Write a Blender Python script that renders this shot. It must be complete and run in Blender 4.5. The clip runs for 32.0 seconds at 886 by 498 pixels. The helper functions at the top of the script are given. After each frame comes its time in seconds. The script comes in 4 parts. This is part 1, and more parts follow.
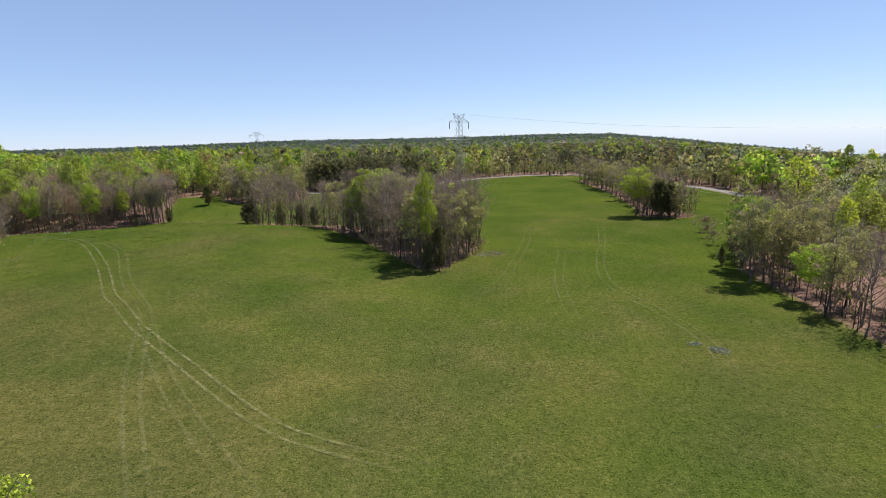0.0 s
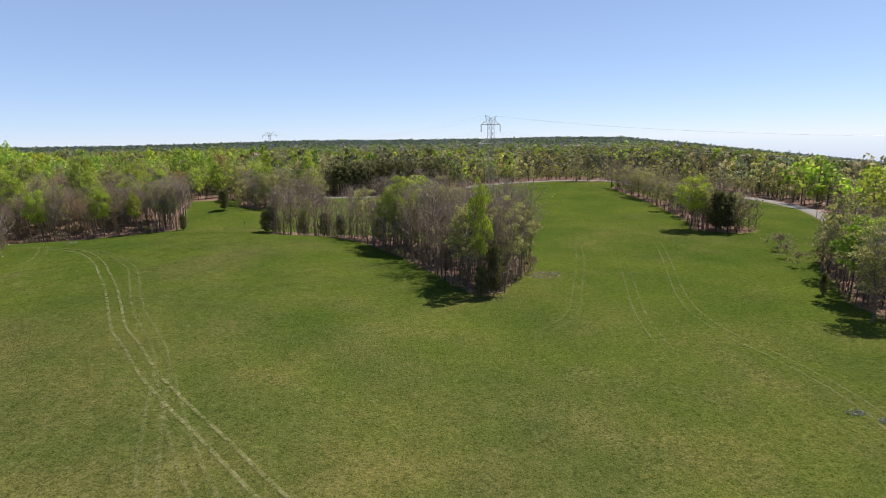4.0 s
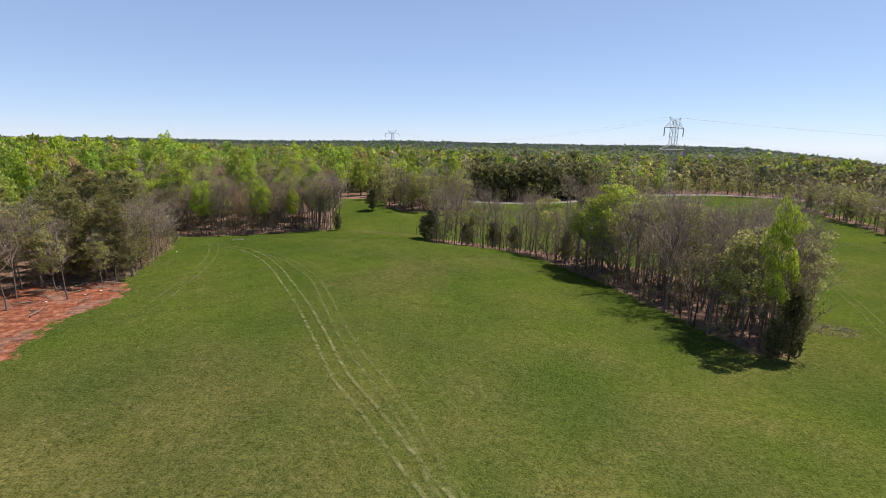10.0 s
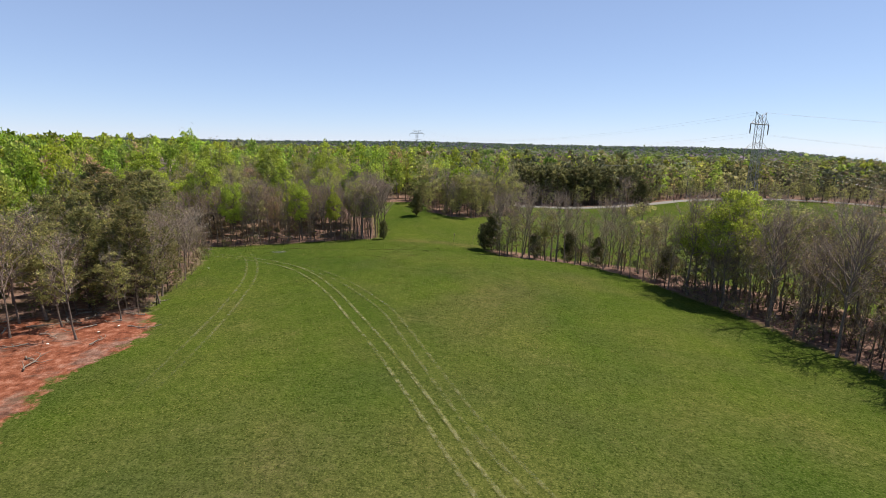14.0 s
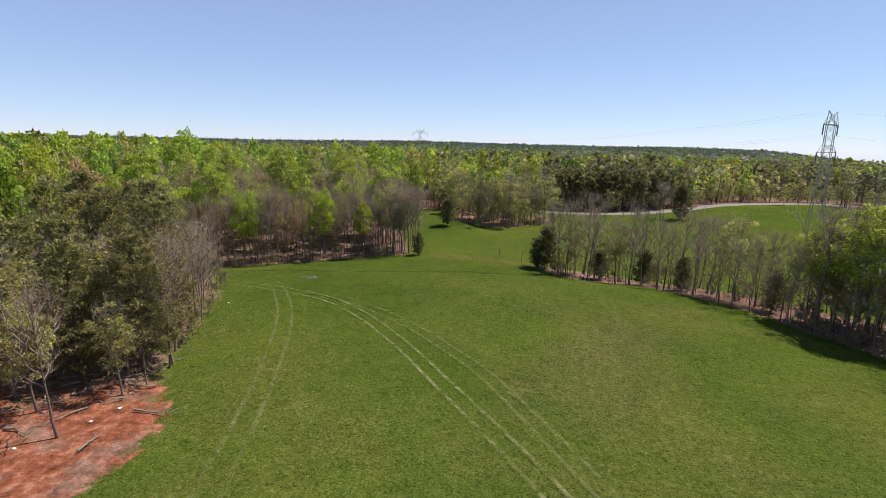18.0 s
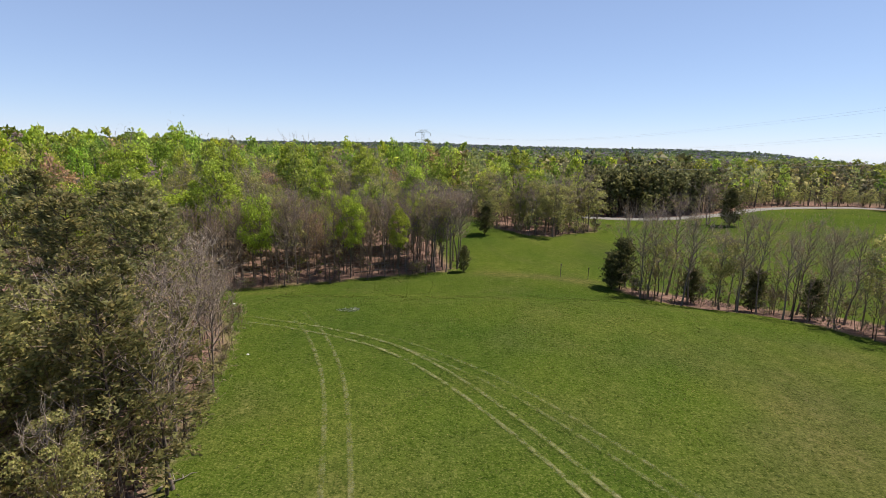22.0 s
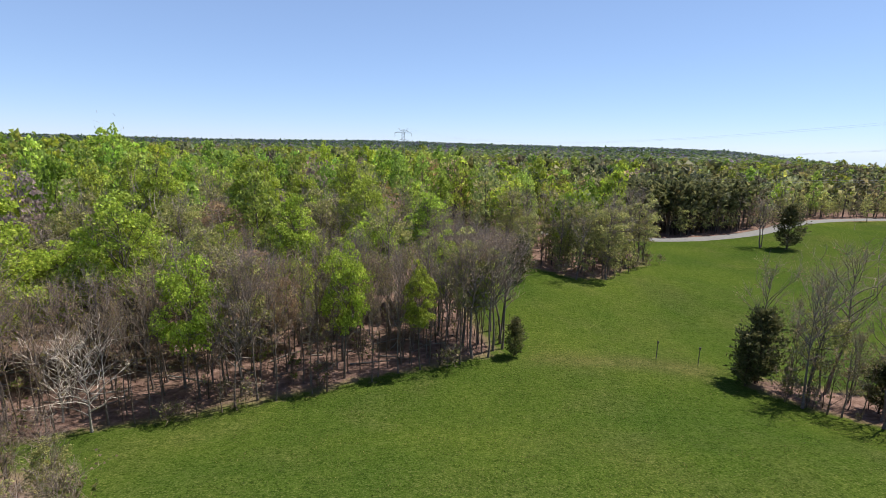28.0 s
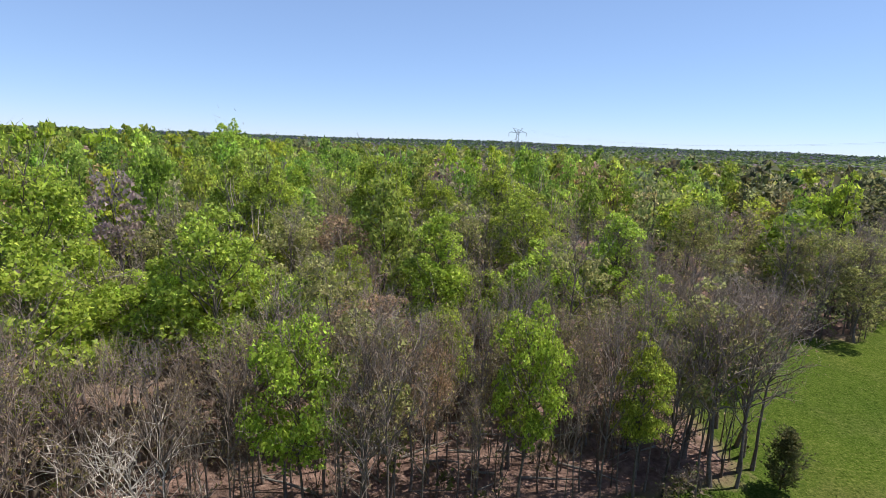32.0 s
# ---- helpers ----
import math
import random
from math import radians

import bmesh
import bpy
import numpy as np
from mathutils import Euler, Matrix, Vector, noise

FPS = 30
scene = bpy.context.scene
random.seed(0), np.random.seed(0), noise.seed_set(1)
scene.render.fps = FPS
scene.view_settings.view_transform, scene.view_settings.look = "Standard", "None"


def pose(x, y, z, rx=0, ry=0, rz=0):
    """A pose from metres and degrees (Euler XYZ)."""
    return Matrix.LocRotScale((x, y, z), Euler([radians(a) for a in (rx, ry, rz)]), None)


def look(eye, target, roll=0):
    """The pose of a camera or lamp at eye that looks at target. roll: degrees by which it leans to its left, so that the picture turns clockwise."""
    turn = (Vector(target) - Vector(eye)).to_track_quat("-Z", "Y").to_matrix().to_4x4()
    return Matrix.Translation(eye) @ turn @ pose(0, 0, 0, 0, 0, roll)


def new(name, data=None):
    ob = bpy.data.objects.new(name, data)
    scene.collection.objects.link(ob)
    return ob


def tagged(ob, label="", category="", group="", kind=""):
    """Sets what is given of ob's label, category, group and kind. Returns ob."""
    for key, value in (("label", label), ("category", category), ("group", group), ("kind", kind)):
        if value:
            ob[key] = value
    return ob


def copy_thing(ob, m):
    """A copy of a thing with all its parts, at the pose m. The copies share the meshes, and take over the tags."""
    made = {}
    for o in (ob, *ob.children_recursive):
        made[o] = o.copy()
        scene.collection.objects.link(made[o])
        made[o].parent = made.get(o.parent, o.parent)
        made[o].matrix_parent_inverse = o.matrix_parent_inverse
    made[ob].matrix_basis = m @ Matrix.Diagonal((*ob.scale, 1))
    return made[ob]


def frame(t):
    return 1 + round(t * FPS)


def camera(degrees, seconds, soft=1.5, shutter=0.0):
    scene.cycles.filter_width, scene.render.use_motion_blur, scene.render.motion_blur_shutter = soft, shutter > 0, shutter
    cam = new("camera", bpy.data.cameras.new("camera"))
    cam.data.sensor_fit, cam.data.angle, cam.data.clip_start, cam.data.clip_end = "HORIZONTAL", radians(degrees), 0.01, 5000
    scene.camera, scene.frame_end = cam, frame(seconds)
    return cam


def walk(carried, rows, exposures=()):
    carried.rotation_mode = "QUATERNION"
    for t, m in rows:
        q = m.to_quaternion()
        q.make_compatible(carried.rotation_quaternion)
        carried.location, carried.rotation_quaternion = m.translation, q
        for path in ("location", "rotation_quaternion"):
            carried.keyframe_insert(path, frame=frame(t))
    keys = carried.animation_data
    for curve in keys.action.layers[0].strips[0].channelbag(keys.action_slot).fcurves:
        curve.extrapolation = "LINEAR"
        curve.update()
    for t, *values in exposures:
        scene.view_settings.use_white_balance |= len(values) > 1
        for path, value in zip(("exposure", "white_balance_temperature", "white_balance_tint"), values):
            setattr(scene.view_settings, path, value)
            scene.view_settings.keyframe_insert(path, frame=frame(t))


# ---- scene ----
import collections

cam = camera(81.98, 32.0, soft=0.6)
PATH = [
    (0, pose(30.91, -56.03, 22.99, 77.75, 1.67, -14.59)),
    (0.5, pose(30.87, -54.57, 23.15, 77.75, 1.63, -14.55)),
    (1, pose(30.74, -53.07, 23.28, 77.76, 1.59, -14.49)),
    (1.5, pose(30.51, -51.56, 23.39, 77.78, 1.55, -14.36)),
    (2, pose(30.13, -50.07, 23.53, 77.80, 1.54, -13.93)),
    (2.5, pose(29.60, -48.61, 23.75, 77.83, 1.58, -13.75)),
    (4.5, pose(24.23, -37.58, 23.94, 77.97, 0.88, -13.63)),
    (5, pose(22.65, -35.14, 23.79, 78.08, 0.70, -13.37)),
    (5.5, pose(20.99, -32.75, 23.58, 78.14, 0.55, -12.41)),
    (6, pose(19.36, -30.55, 23.43, 78.19, 0.40, -11.67)),
    (6.5, pose(17.84, -28.53, 23.38, 78.21, 0.30, -11.81)),
    (7, pose(16.35, -26.68, 23.34, 78.18, 0.24, -11.85)),
    (7.5, pose(14.86, -24.98, 23.40, 78.19, 0.12, -12.13)),
    (8, pose(13.00, -23.40, 23.49, 78.22, -0.10, -10.52)),
    (8.5, pose(11.13, -21.98, 23.54, 78.25, -0.37, -7.08)),
    (9, pose(9.49, -20.45, 23.49, 78.27, -0.59, -4.74)),
    (9.5, pose(8.21, -18.66, 23.36, 78.28, -0.73, -3.65)),
    (10, pose(7.04, -16.71, 23.23, 78.29, -0.84, -2.78)),
    (10.5, pose(5.68, -14.65, 23.13, 78.27, -0.89, -2.17)),
    (11, pose(4.23, -12.51, 22.99, 78.26, -0.92, -2.55)),
    (11.5, pose(2.74, -10.28, 22.79, 78.28, -0.94, -2.49)),
    (12, pose(1.38, -7.98, 22.56, 78.30, -0.95, -2.18)),
    (12.5, pose(0.18, -5.77, 22.40, 78.33, -0.97, -1.95)),
    (13, pose(-1.09, -3.50, 22.38, 78.34, -0.97, -1.81)),
    (13.5, pose(-2.55, -0.91, 22.32, 78.34, -0.96, -1.76)),
    (14, pose(-4.10, 1.98, 22.16, 78.37, -0.98, -1.27)),
    (14.5, pose(-5.63, 4.66, 21.96, 78.38, -1.00, -0.32)),
    (16.5, pose(-10.80, 12.82, 22.30, 78.31, -1.16, -1.34)),
    (17, pose(-12.30, 15.00, 22.44, 78.30, -1.15, -1.64)),
    (17.5, pose(-13.90, 17.27, 22.52, 78.30, -1.13, -1.90)),
    (18, pose(-15.54, 19.66, 22.49, 78.32, -1.16, -2.24)),
    (18.5, pose(-17.17, 22.15, 22.35, 78.37, -1.24, -2.60)),
    (19, pose(-18.80, 24.72, 22.14, 78.45, -1.38, -2.86)),
    (19.5, pose(-20.29, 27.36, 21.87, 78.55, -1.52, -3.10)),
    (20, pose(-21.49, 30.05, 21.59, 78.61, -1.56, -3.18)),
    (20.5, pose(-22.43, 32.75, 21.30, 78.60, -1.49, -3.05)),
    (21, pose(-23.43, 35.25, 21.06, 78.58, -1.36, -3.05)),
    (21.5, pose(-24.54, 37.52, 20.88, 78.57, -1.29, -3.09)),
    (22, pose(-25.63, 39.65, 20.82, 78.55, -1.27, -3.17)),
    (22.5, pose(-26.59, 41.73, 20.88, 78.52, -1.26, -3.33)),
    (23, pose(-27.34, 43.94, 21.00, 78.50, -1.23, -3.75)),
    (23.5, pose(-27.95, 46.58, 21.08, 78.50, -1.22, -4.16)),
    (24, pose(-28.47, 50.02, 21.13, 78.53, -1.19, -4.57)),
    (24.5, pose(-28.81, 53.35, 21.07, 78.53, -1.21, -5.13)),
    (25, pose(-29.18, 56.51, 21.06, 78.56, -1.26, -5.33)),
    (25.5, pose(-29.55, 59.58, 21.17, 78.56, -1.30, -5.49)),
    (27.5, pose(-31.44, 71.08, 23.35, 78.32, -1.19, -6.22)),
    (28, pose(-31.95, 74.01, 23.32, 78.37, -1.29, -6.26)),
    (28.5, pose(-32.56, 76.92, 23.30, 78.47, -1.38, -6.36)),
    (29, pose(-33.23, 79.69, 23.28, 78.60, -1.47, -6.51)),
    (29.5, pose(-33.87, 82.32, 23.31, 78.72, -1.57, -6.46)),
    (30, pose(-34.65, 84.96, 23.32, 78.76, -1.64, -6.49)),
    (30.5, pose(-35.60, 87.75, 23.22, 78.77, -1.68, -6.37)),
    (31, pose(-37.07, 90.74, 22.99, 78.70, -1.76, -3.57)),
    (31.5, pose(-38.14, 93.21, 22.95, 78.48, -1.87, -2.24)),
    (32, pose(-39.77, 95.21, 22.98, 78.08, -2.00, 5.02)),
]
walk(cam, PATH, exposures=[(0, 0.42, 6950, 12), (7, 0.43, 7100, 13), (17, 0.43, 7200, 13), (25.5, 0.43, 7150, 13), (27.5, 0.45, 6650, 10), (30, 0.45, 6600, 9), (32, 0.45, 6450, 9)])

# ---------------------------------------------------------------- world, sun
SUN_AZ, SUN_EL = radians(22), radians(60)      # towards the sun: angle from +x, height
world = bpy.data.worlds.new("world")
scene.world = world
world.use_nodes = True
wn = world.node_tree.nodes
sky = wn.new("ShaderNodeTexSky")
sky.sky_type = "NISHITA"
sky.sun_disc = False
sky.sun_elevation = SUN_EL
sky.sun_rotation = math.pi / 2 - SUN_AZ
sky.air_density, sky.dust_density, sky.ozone_density = 0.8, 0.0, 6.0
clear = wn.new("ShaderNodeMix")
clear.data_type, clear.blend_type = "RGBA", "MULTIPLY"
clear.inputs[0].default_value, clear.inputs[7].default_value = 1.0, (0.56, 0.55, 0.52, 1)
world.node_tree.links.new(sky.outputs[0], clear.inputs[6])
wl = world.node_tree.links
# pale spring haze that fades upwards from the horizon
up = wn.new("ShaderNodeSeparateXYZ")
wl.new(wn.new("ShaderNodeTexCoord").outputs["Generated"], up.inputs[0])
fade = wn.new("ShaderNodeMapRange")
fade.inputs[1].default_value, fade.inputs[2].default_value, fade.inputs[3].default_value, fade.inputs[4].default_value = 0.0, 0.9, 1.0, 0.25
wl.new(up.outputs[2], fade.inputs[0])
haze = wn.new("ShaderNodeMix")
haze.data_type, haze.blend_type = "RGBA", "ADD"
haze.inputs[7].default_value = (1.85, 2.72, 4.9, 1)
wl.new(fade.outputs[0], haze.inputs[0])
wl.new(clear.outputs[2], haze.inputs[6])
wl.new(haze.outputs[2], wn["Background"].inputs[0])
wn["Background"].inputs[1].default_value = 0.094
sun = new("sun", bpy.data.lights.new("sun", "SUN"))
sun.data.energy, sun.data.angle, sun.data.color = 4.7, radians(0.53), (1.0, 0.95, 0.86)
sun.matrix_world = look((math.cos(SUN_AZ) * 100, math.sin(SUN_AZ) * 100, math.tan(SUN_EL) * 100), (0, 0, 0))

# ---------------------------------------------------------------- materials
def material(name):
    m = bpy.data.materials.new(name)
    m.use_nodes = True
    nt = m.node_tree
    return m, nt, nt.nodes["Principled BSDF"], nt.nodes["Material Output"]


def node(nt, kind, **inputs):
    n = nt.nodes.new(kind)
    for key, value in inputs.items():
        n.inputs[key.replace("_", " ")].default_value = value
    return n


def noise_at(nt, scale, detail=4.0, rough=0.55, coord="Object"):
    tc = nt.nodes.new("ShaderNodeTexCoord")
    n = node(nt, "ShaderNodeTexNoise", Scale=scale, Detail=detail, Roughness=rough)
    nt.links.new(tc.outputs[coord], n.inputs["Vector"])
    return n.outputs["Fac"]


def ramp(nt, fac, stops):
    r = nt.nodes.new("ShaderNodeValToRGB")
    while len(r.color_ramp.elements) < len(stops):
        r.color_ramp.elements.new(0.5)
    for e, (pos, col) in zip(r.color_ramp.elements, stops):
        e.position, e.color = pos, (*col, 1) if len(col) == 3 else col
    nt.links.new(fac, r.inputs[0])
    return r.outputs[0]


def mixed(nt, fac, a, b, mode="MIX"):
    m = nt.nodes.new("ShaderNodeMix")
    m.data_type, m.blend_type = "RGBA", mode
    for sock, v in ((m.inputs[0], fac), (m.inputs[6], a), (m.inputs[7], b)):
        if isinstance(v, bpy.types.NodeSocket):
            nt.links.new(v, sock)
        elif isinstance(v, (int, float)):
            sock.default_value = v
        else:
            sock.default_value = (*v, 1)
    return m.outputs[2]


def calc(nt, op, a, b=0.0, c=None):
    m = nt.nodes.new("ShaderNodeMath")
    m.operation = op
    for sock, v in zip(m.inputs, (a, b, c)):
        if isinstance(v, bpy.types.NodeSocket):
            nt.links.new(v, sock)
        elif v is not None:
            sock.default_value = v
    return m.outputs[0]


def remap(nt, v, lo, hi):
    m = nt.nodes.new("ShaderNodeMapRange")
    m.inputs[1].default_value, m.inputs[2].default_value = lo, hi
    nt.links.new(v, m.inputs[0])
    return m.outputs[0]


def attribute(nt, name, socket="Fac"):
    a = nt.nodes.new("ShaderNodeAttribute")
    a.attribute_name = name
    return a.outputs[socket]


def bump(nt, bsdf, height, distance, strength=1.0):
    b = node(nt, "ShaderNodeBump", Strength=strength, Distance=distance)
    nt.links.new(height, b.inputs["Height"])
    nt.links.new(b.outputs[0], bsdf.inputs["Normal"])


def foliage_material():
    """Leaves and needles: colour of the kind from the mesh, its own shade for each tree, light shines through."""
    m, nt, bsdf, out = material("foliage")
    col = attribute(nt, "tint", "Color")
    info = nt.nodes.new("ShaderNodeObjectInfo")
    hue = nt.nodes.new("ShaderNodeHueSaturation")
    nt.links.new(col, hue.inputs["Color"])
    nt.links.new(calc(nt, "MULTIPLY_ADD", info.outputs["Random"], 0.02, 0.488), hue.inputs["Hue"])
    nt.links.new(calc(nt, "MULTIPLY_ADD", info.outputs["Random"], 0.26, 0.94), hue.inputs["Value"])
    isl = nt.nodes.new("ShaderNodeNewGeometry").outputs["Random Per Island"]
    leaf = mixed(nt, 1.0, hue.outputs[0], ramp(nt, isl, [(0, (0.45, 0.47, 0.45)), (1, (1.35, 1.3, 1.2))]), "MULTIPLY")
    nt.links.new(leaf, bsdf.inputs["Base Color"])
    bsdf.inputs["Roughness"].default_value = 0.55
    bsdf.inputs["Specular IOR Level"].default_value = 0.25
    tr = nt.nodes.new("ShaderNodeBsdfTranslucent")
    nt.links.new(leaf, tr.inputs[0])
    mix = nt.nodes.new("ShaderNodeMixShader")
    mix.inputs[0].default_value = 0.5
    nt.links.new(bsdf.outputs[0], mix.inputs[1])
    nt.links.new(tr.outputs[0], mix.inputs[2])
    nt.links.new(mix.outputs[0], out.inputs[0])
    return m


def bark_material():
    m, nt, bsdf, out = material("bark")
    col = attribute(nt, "tint", "Color")
    n = noise_at(nt, 6.0, 5)
    c = mixed(nt, 1.0, col, ramp(nt, n, [(0.3, (0.6, 0.58, 0.56)), (0.7, (1.35, 1.3, 1.25))]), "MULTIPLY")
    nt.links.new(c, bsdf.inputs["Base Color"])
    bsdf.inputs["Roughness"].default_value = 0.9
    bsdf.inputs["Specular IOR Level"].default_value = 0.1
    return m


def ground_material():
    """Meadow, leaf litter under the trees and bare red clay, told apart by their distances to the edges."""
    m, nt, bsdf, out = material("ground")
    big, mid, fine = noise_at(nt, 0.018, 3), noise_at(nt, 0.11, 5, 0.6), noise_at(nt, 1.1, 6, 0.7)
    tuft, blade = noise_at(nt, 3.2, 3, 0.6), noise_at(nt, 14.0, 2)
    lush = ramp(nt, fine, [(0.3, (0.039, 0.064, 0.0095)), (0.55, (0.060, 0.092, 0.014)), (0.75, (0.092, 0.120, 0.023))])
    dry = ramp(nt, fine, [(0.3, (0.056, 0.064, 0.017)), (0.55, (0.090, 0.091, 0.030)), (0.75, (0.148, 0.131, 0.055))])
    dryness = calc(nt, "ADD", calc(nt, "MULTIPLY", big, 0.9), calc(nt, "MULTIPLY", mid, 0.75))
    dryness = calc(nt, "ADD", dryness, calc(nt, "MULTIPLY", attribute(nt, "dry"), 0.8))
    grass = mixed(nt, remap(nt, dryness, 0.80, 1.25), lush, dry)
    straw = remap(nt, calc(nt, "ADD", calc(nt, "MULTIPLY", mid, 0.55), calc(nt, "MULTIPLY", tuft, 0.6)), 0.66, 0.84)
    grass = mixed(nt, calc(nt, "MULTIPLY", calc(nt, "MULTIPLY", straw, remap(nt, dryness, 0.55, 1.05)), 0.8), grass, (0.175, 0.16, 0.062))
    dark = remap(nt, tuft, 0.46, 0.34)
    grass = mixed(nt, calc(nt, "MULTIPLY", dark, 0.62), grass, (0.016, 0.033, 0.006))
    grass = mixed(nt, calc(nt, "MULTIPLY", remap(nt, tuft, 0.57, 0.70), 0.6), grass, (0.122, 0.145, 0.036))
    fleck = noise_at(nt, 7.5, 2, 0.5)
    grass = mixed(nt, calc(nt, "MULTIPLY", remap(nt, fleck, 0.56, 0.66), 0.65), grass, (0.14, 0.148, 0.045))
    grass = mixed(nt, calc(nt, "MULTIPLY", remap(nt, fleck, 0.43, 0.34), 0.5), grass, (0.014, 0.028, 0.006))
    patch = noise_at(nt, 0.05, 4, 0.6)
    grass = mixed(nt, 1.0, grass, ramp(nt, patch, [(0.34, (0.80, 0.90, 0.92)), (0.5, (1.02, 1.04, 1.05)), (0.68, (1.28, 1.20, 1.2))]), "MULTIPLY")
    litter = ramp(nt, fine, [(0.25, (0.075, 0.046, 0.037)), (0.5, (0.20, 0.128, 0.105)), (0.75, (0.36, 0.24, 0.20))])
    litter = mixed(nt, remap(nt, mid, 0.55, 0.7), litter, (0.12, 0.095, 0.06))
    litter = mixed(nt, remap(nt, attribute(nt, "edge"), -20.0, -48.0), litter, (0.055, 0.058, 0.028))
    clay = ramp(nt, fine, [(0.28, (0.075, 0.030, 0.021)), (0.5, (0.23, 0.082, 0.049)), (0.70, (0.40, 0.20, 0.145))])
    clay = mixed(nt, calc(nt, "MULTIPLY", remap(nt, noise_at(nt, 0.22, 5, 0.65), 0.50, 0.60), 0.8), clay, litter)
    rough_edge = calc(nt, "MULTIPLY", calc(nt, "SUBTRACT", noise_at(nt, 0.55, 5, 0.65), 0.5), 6.0)
    f = remap(nt, calc(nt, "ADD", calc(nt, "ADD", attribute(nt, "edge"), 2.0), calc(nt, "MULTIPLY", rough_edge, 0.6)), -0.5, 0.5)
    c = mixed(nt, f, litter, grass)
    worn = calc(nt, "MULTIPLY", remap(nt, calc(nt, "ADD", calc(nt, "ABSOLUTE", calc(nt, "ADD", attribute(nt, "edge"), 1.8)), rough_edge), 1.0, 0.0), 0.42)
    c = mixed(nt, worn, c, (0.25, 0.20, 0.11))
    k = remap(nt, calc(nt, "ADD", attribute(nt, "clay"), rough_edge), -0.35, 0.35)
    c = mixed(nt, k, c, clay)
    nt.links.new(c, bsdf.inputs["Base Color"])
    bsdf.inputs["Roughness"].default_value = 1.0
    bsdf.inputs["Specular IOR Level"].default_value = 0.0
    bump(nt, bsdf, calc(nt, "ADD", calc(nt, "MULTIPLY", tuft, 1.0), calc(nt, "MULTIPLY", blade, 0.35)), 0.22, 0.8)
    return m


def plain_material(name, lo, hi, scale=4.0, rough=0.8, metal=0.0, relief=0.0):
    m, nt, bsdf, out = material(name)
    n = noise_at(nt, scale, 6, 0.65)
    nt.links.new(ramp(nt, n, [(0.3, lo), (0.7, hi)]), bsdf.inputs["Base Color"])
    bsdf.inputs["Roughness"].default_value, bsdf.inputs["Metallic"].default_value = rough, metal
    if relief:
        bump(nt, bsdf, n, relief)
    return m


def rut_material():
    """Grass pressed down and bleached by wheels, worn through unevenly."""
    m, nt, bsdf, out = material("pressed_grass")
    n = noise_at(nt, 2.5, 5, 0.7)
    nt.links.new(ramp(nt, n, [(0.3, (0.13, 0.15, 0.045)), (0.7, (0.31, 0.29, 0.15))]), bsdf.inputs["Base Color"])
    bsdf.inputs["Roughness"].default_value = 0.95
    clear = nt.nodes.new("ShaderNodeBsdfTransparent")
    mix = nt.nodes.new("ShaderNodeMixShader")
    cover = calc(nt, "MULTIPLY", remap(nt, noise_at(nt, 1.3, 5, 0.7), 0.38, 0.63), calc(nt, "MULTIPLY", attribute(nt, "wear"), remap(nt, noise_at(nt, 0.09, 3), 0.12, 0.52)))
    nt.links.new(cover, mix.inputs[0])
    nt.links.new(clear.outputs[0], mix.inputs[1])
    nt.links.new(bsdf.outputs[0], mix.inputs[2])
    nt.links.new(mix.outputs[0], out.inputs[0])
    return m


FOLIAGE, BARK, GROUND, RUT = foliage_material(), bark_material(), ground_material(), rut_material()
ASPHALT = plain_material("asphalt", (0.15, 0.145, 0.14), (0.23, 0.225, 0.215), 1.5, 0.9, relief=0.01)
STEEL = plain_material("galvanised_steel", (0.20, 0.21, 0.22), (0.34, 0.35, 0.36), 2.0, 0.55, 0.6)
GLASSY = plain_material("insulator_porcelain", (0.10, 0.08, 0.07), (0.16, 0.13, 0.11), 8.0, 0.3)
WIRE = plain_material("aluminium_wire", (0.4, 0.41, 0.43), (0.55, 0.56, 0.58), 3.0, 0.5, 0.5)
POSTWOOD = plain_material("weathered_wood", (0.09, 0.075, 0.06), (0.20, 0.17, 0.14), 12.0, 0.85)
DEADWOOD = plain_material("dead_wood", (0.12, 0.10, 0.085), (0.27, 0.24, 0.205), 7.0, 0.85)
PALE = plain_material("pale_stalks", (0.20, 0.23, 0.17), (0.36, 0.38, 0.32), 5.0, 0.9)
LITTERWHITE = plain_material("white_plastic", (0.62, 0.62, 0.6), (0.8, 0.8, 0.78), 5.0, 0.5)


# ---------------------------------------------------------------- meshes
class Shape:
    """Collects triangles with a colour for each corner point."""

    def __init__(self):
        self.v, self.t, self.c, self.n = [], [], [], 0

    def add(self, v, t, c):
        v = np.asarray(v, float).reshape(-1, 3)
        self.v.append(v)
        self.t.append(np.asarray(t, int).reshape(-1, 3) + self.n)
        self.c.append(np.broadcast_to(np.asarray(c, float), (len(v), 3)))
        self.n += len(v)

    def arrays(self):
        if not self.v:
            return np.zeros((0, 3)), np.zeros((0, 3), int), np.zeros((0, 3))
        return np.concatenate(self.v), np.concatenate(self.t), np.concatenate(self.c)


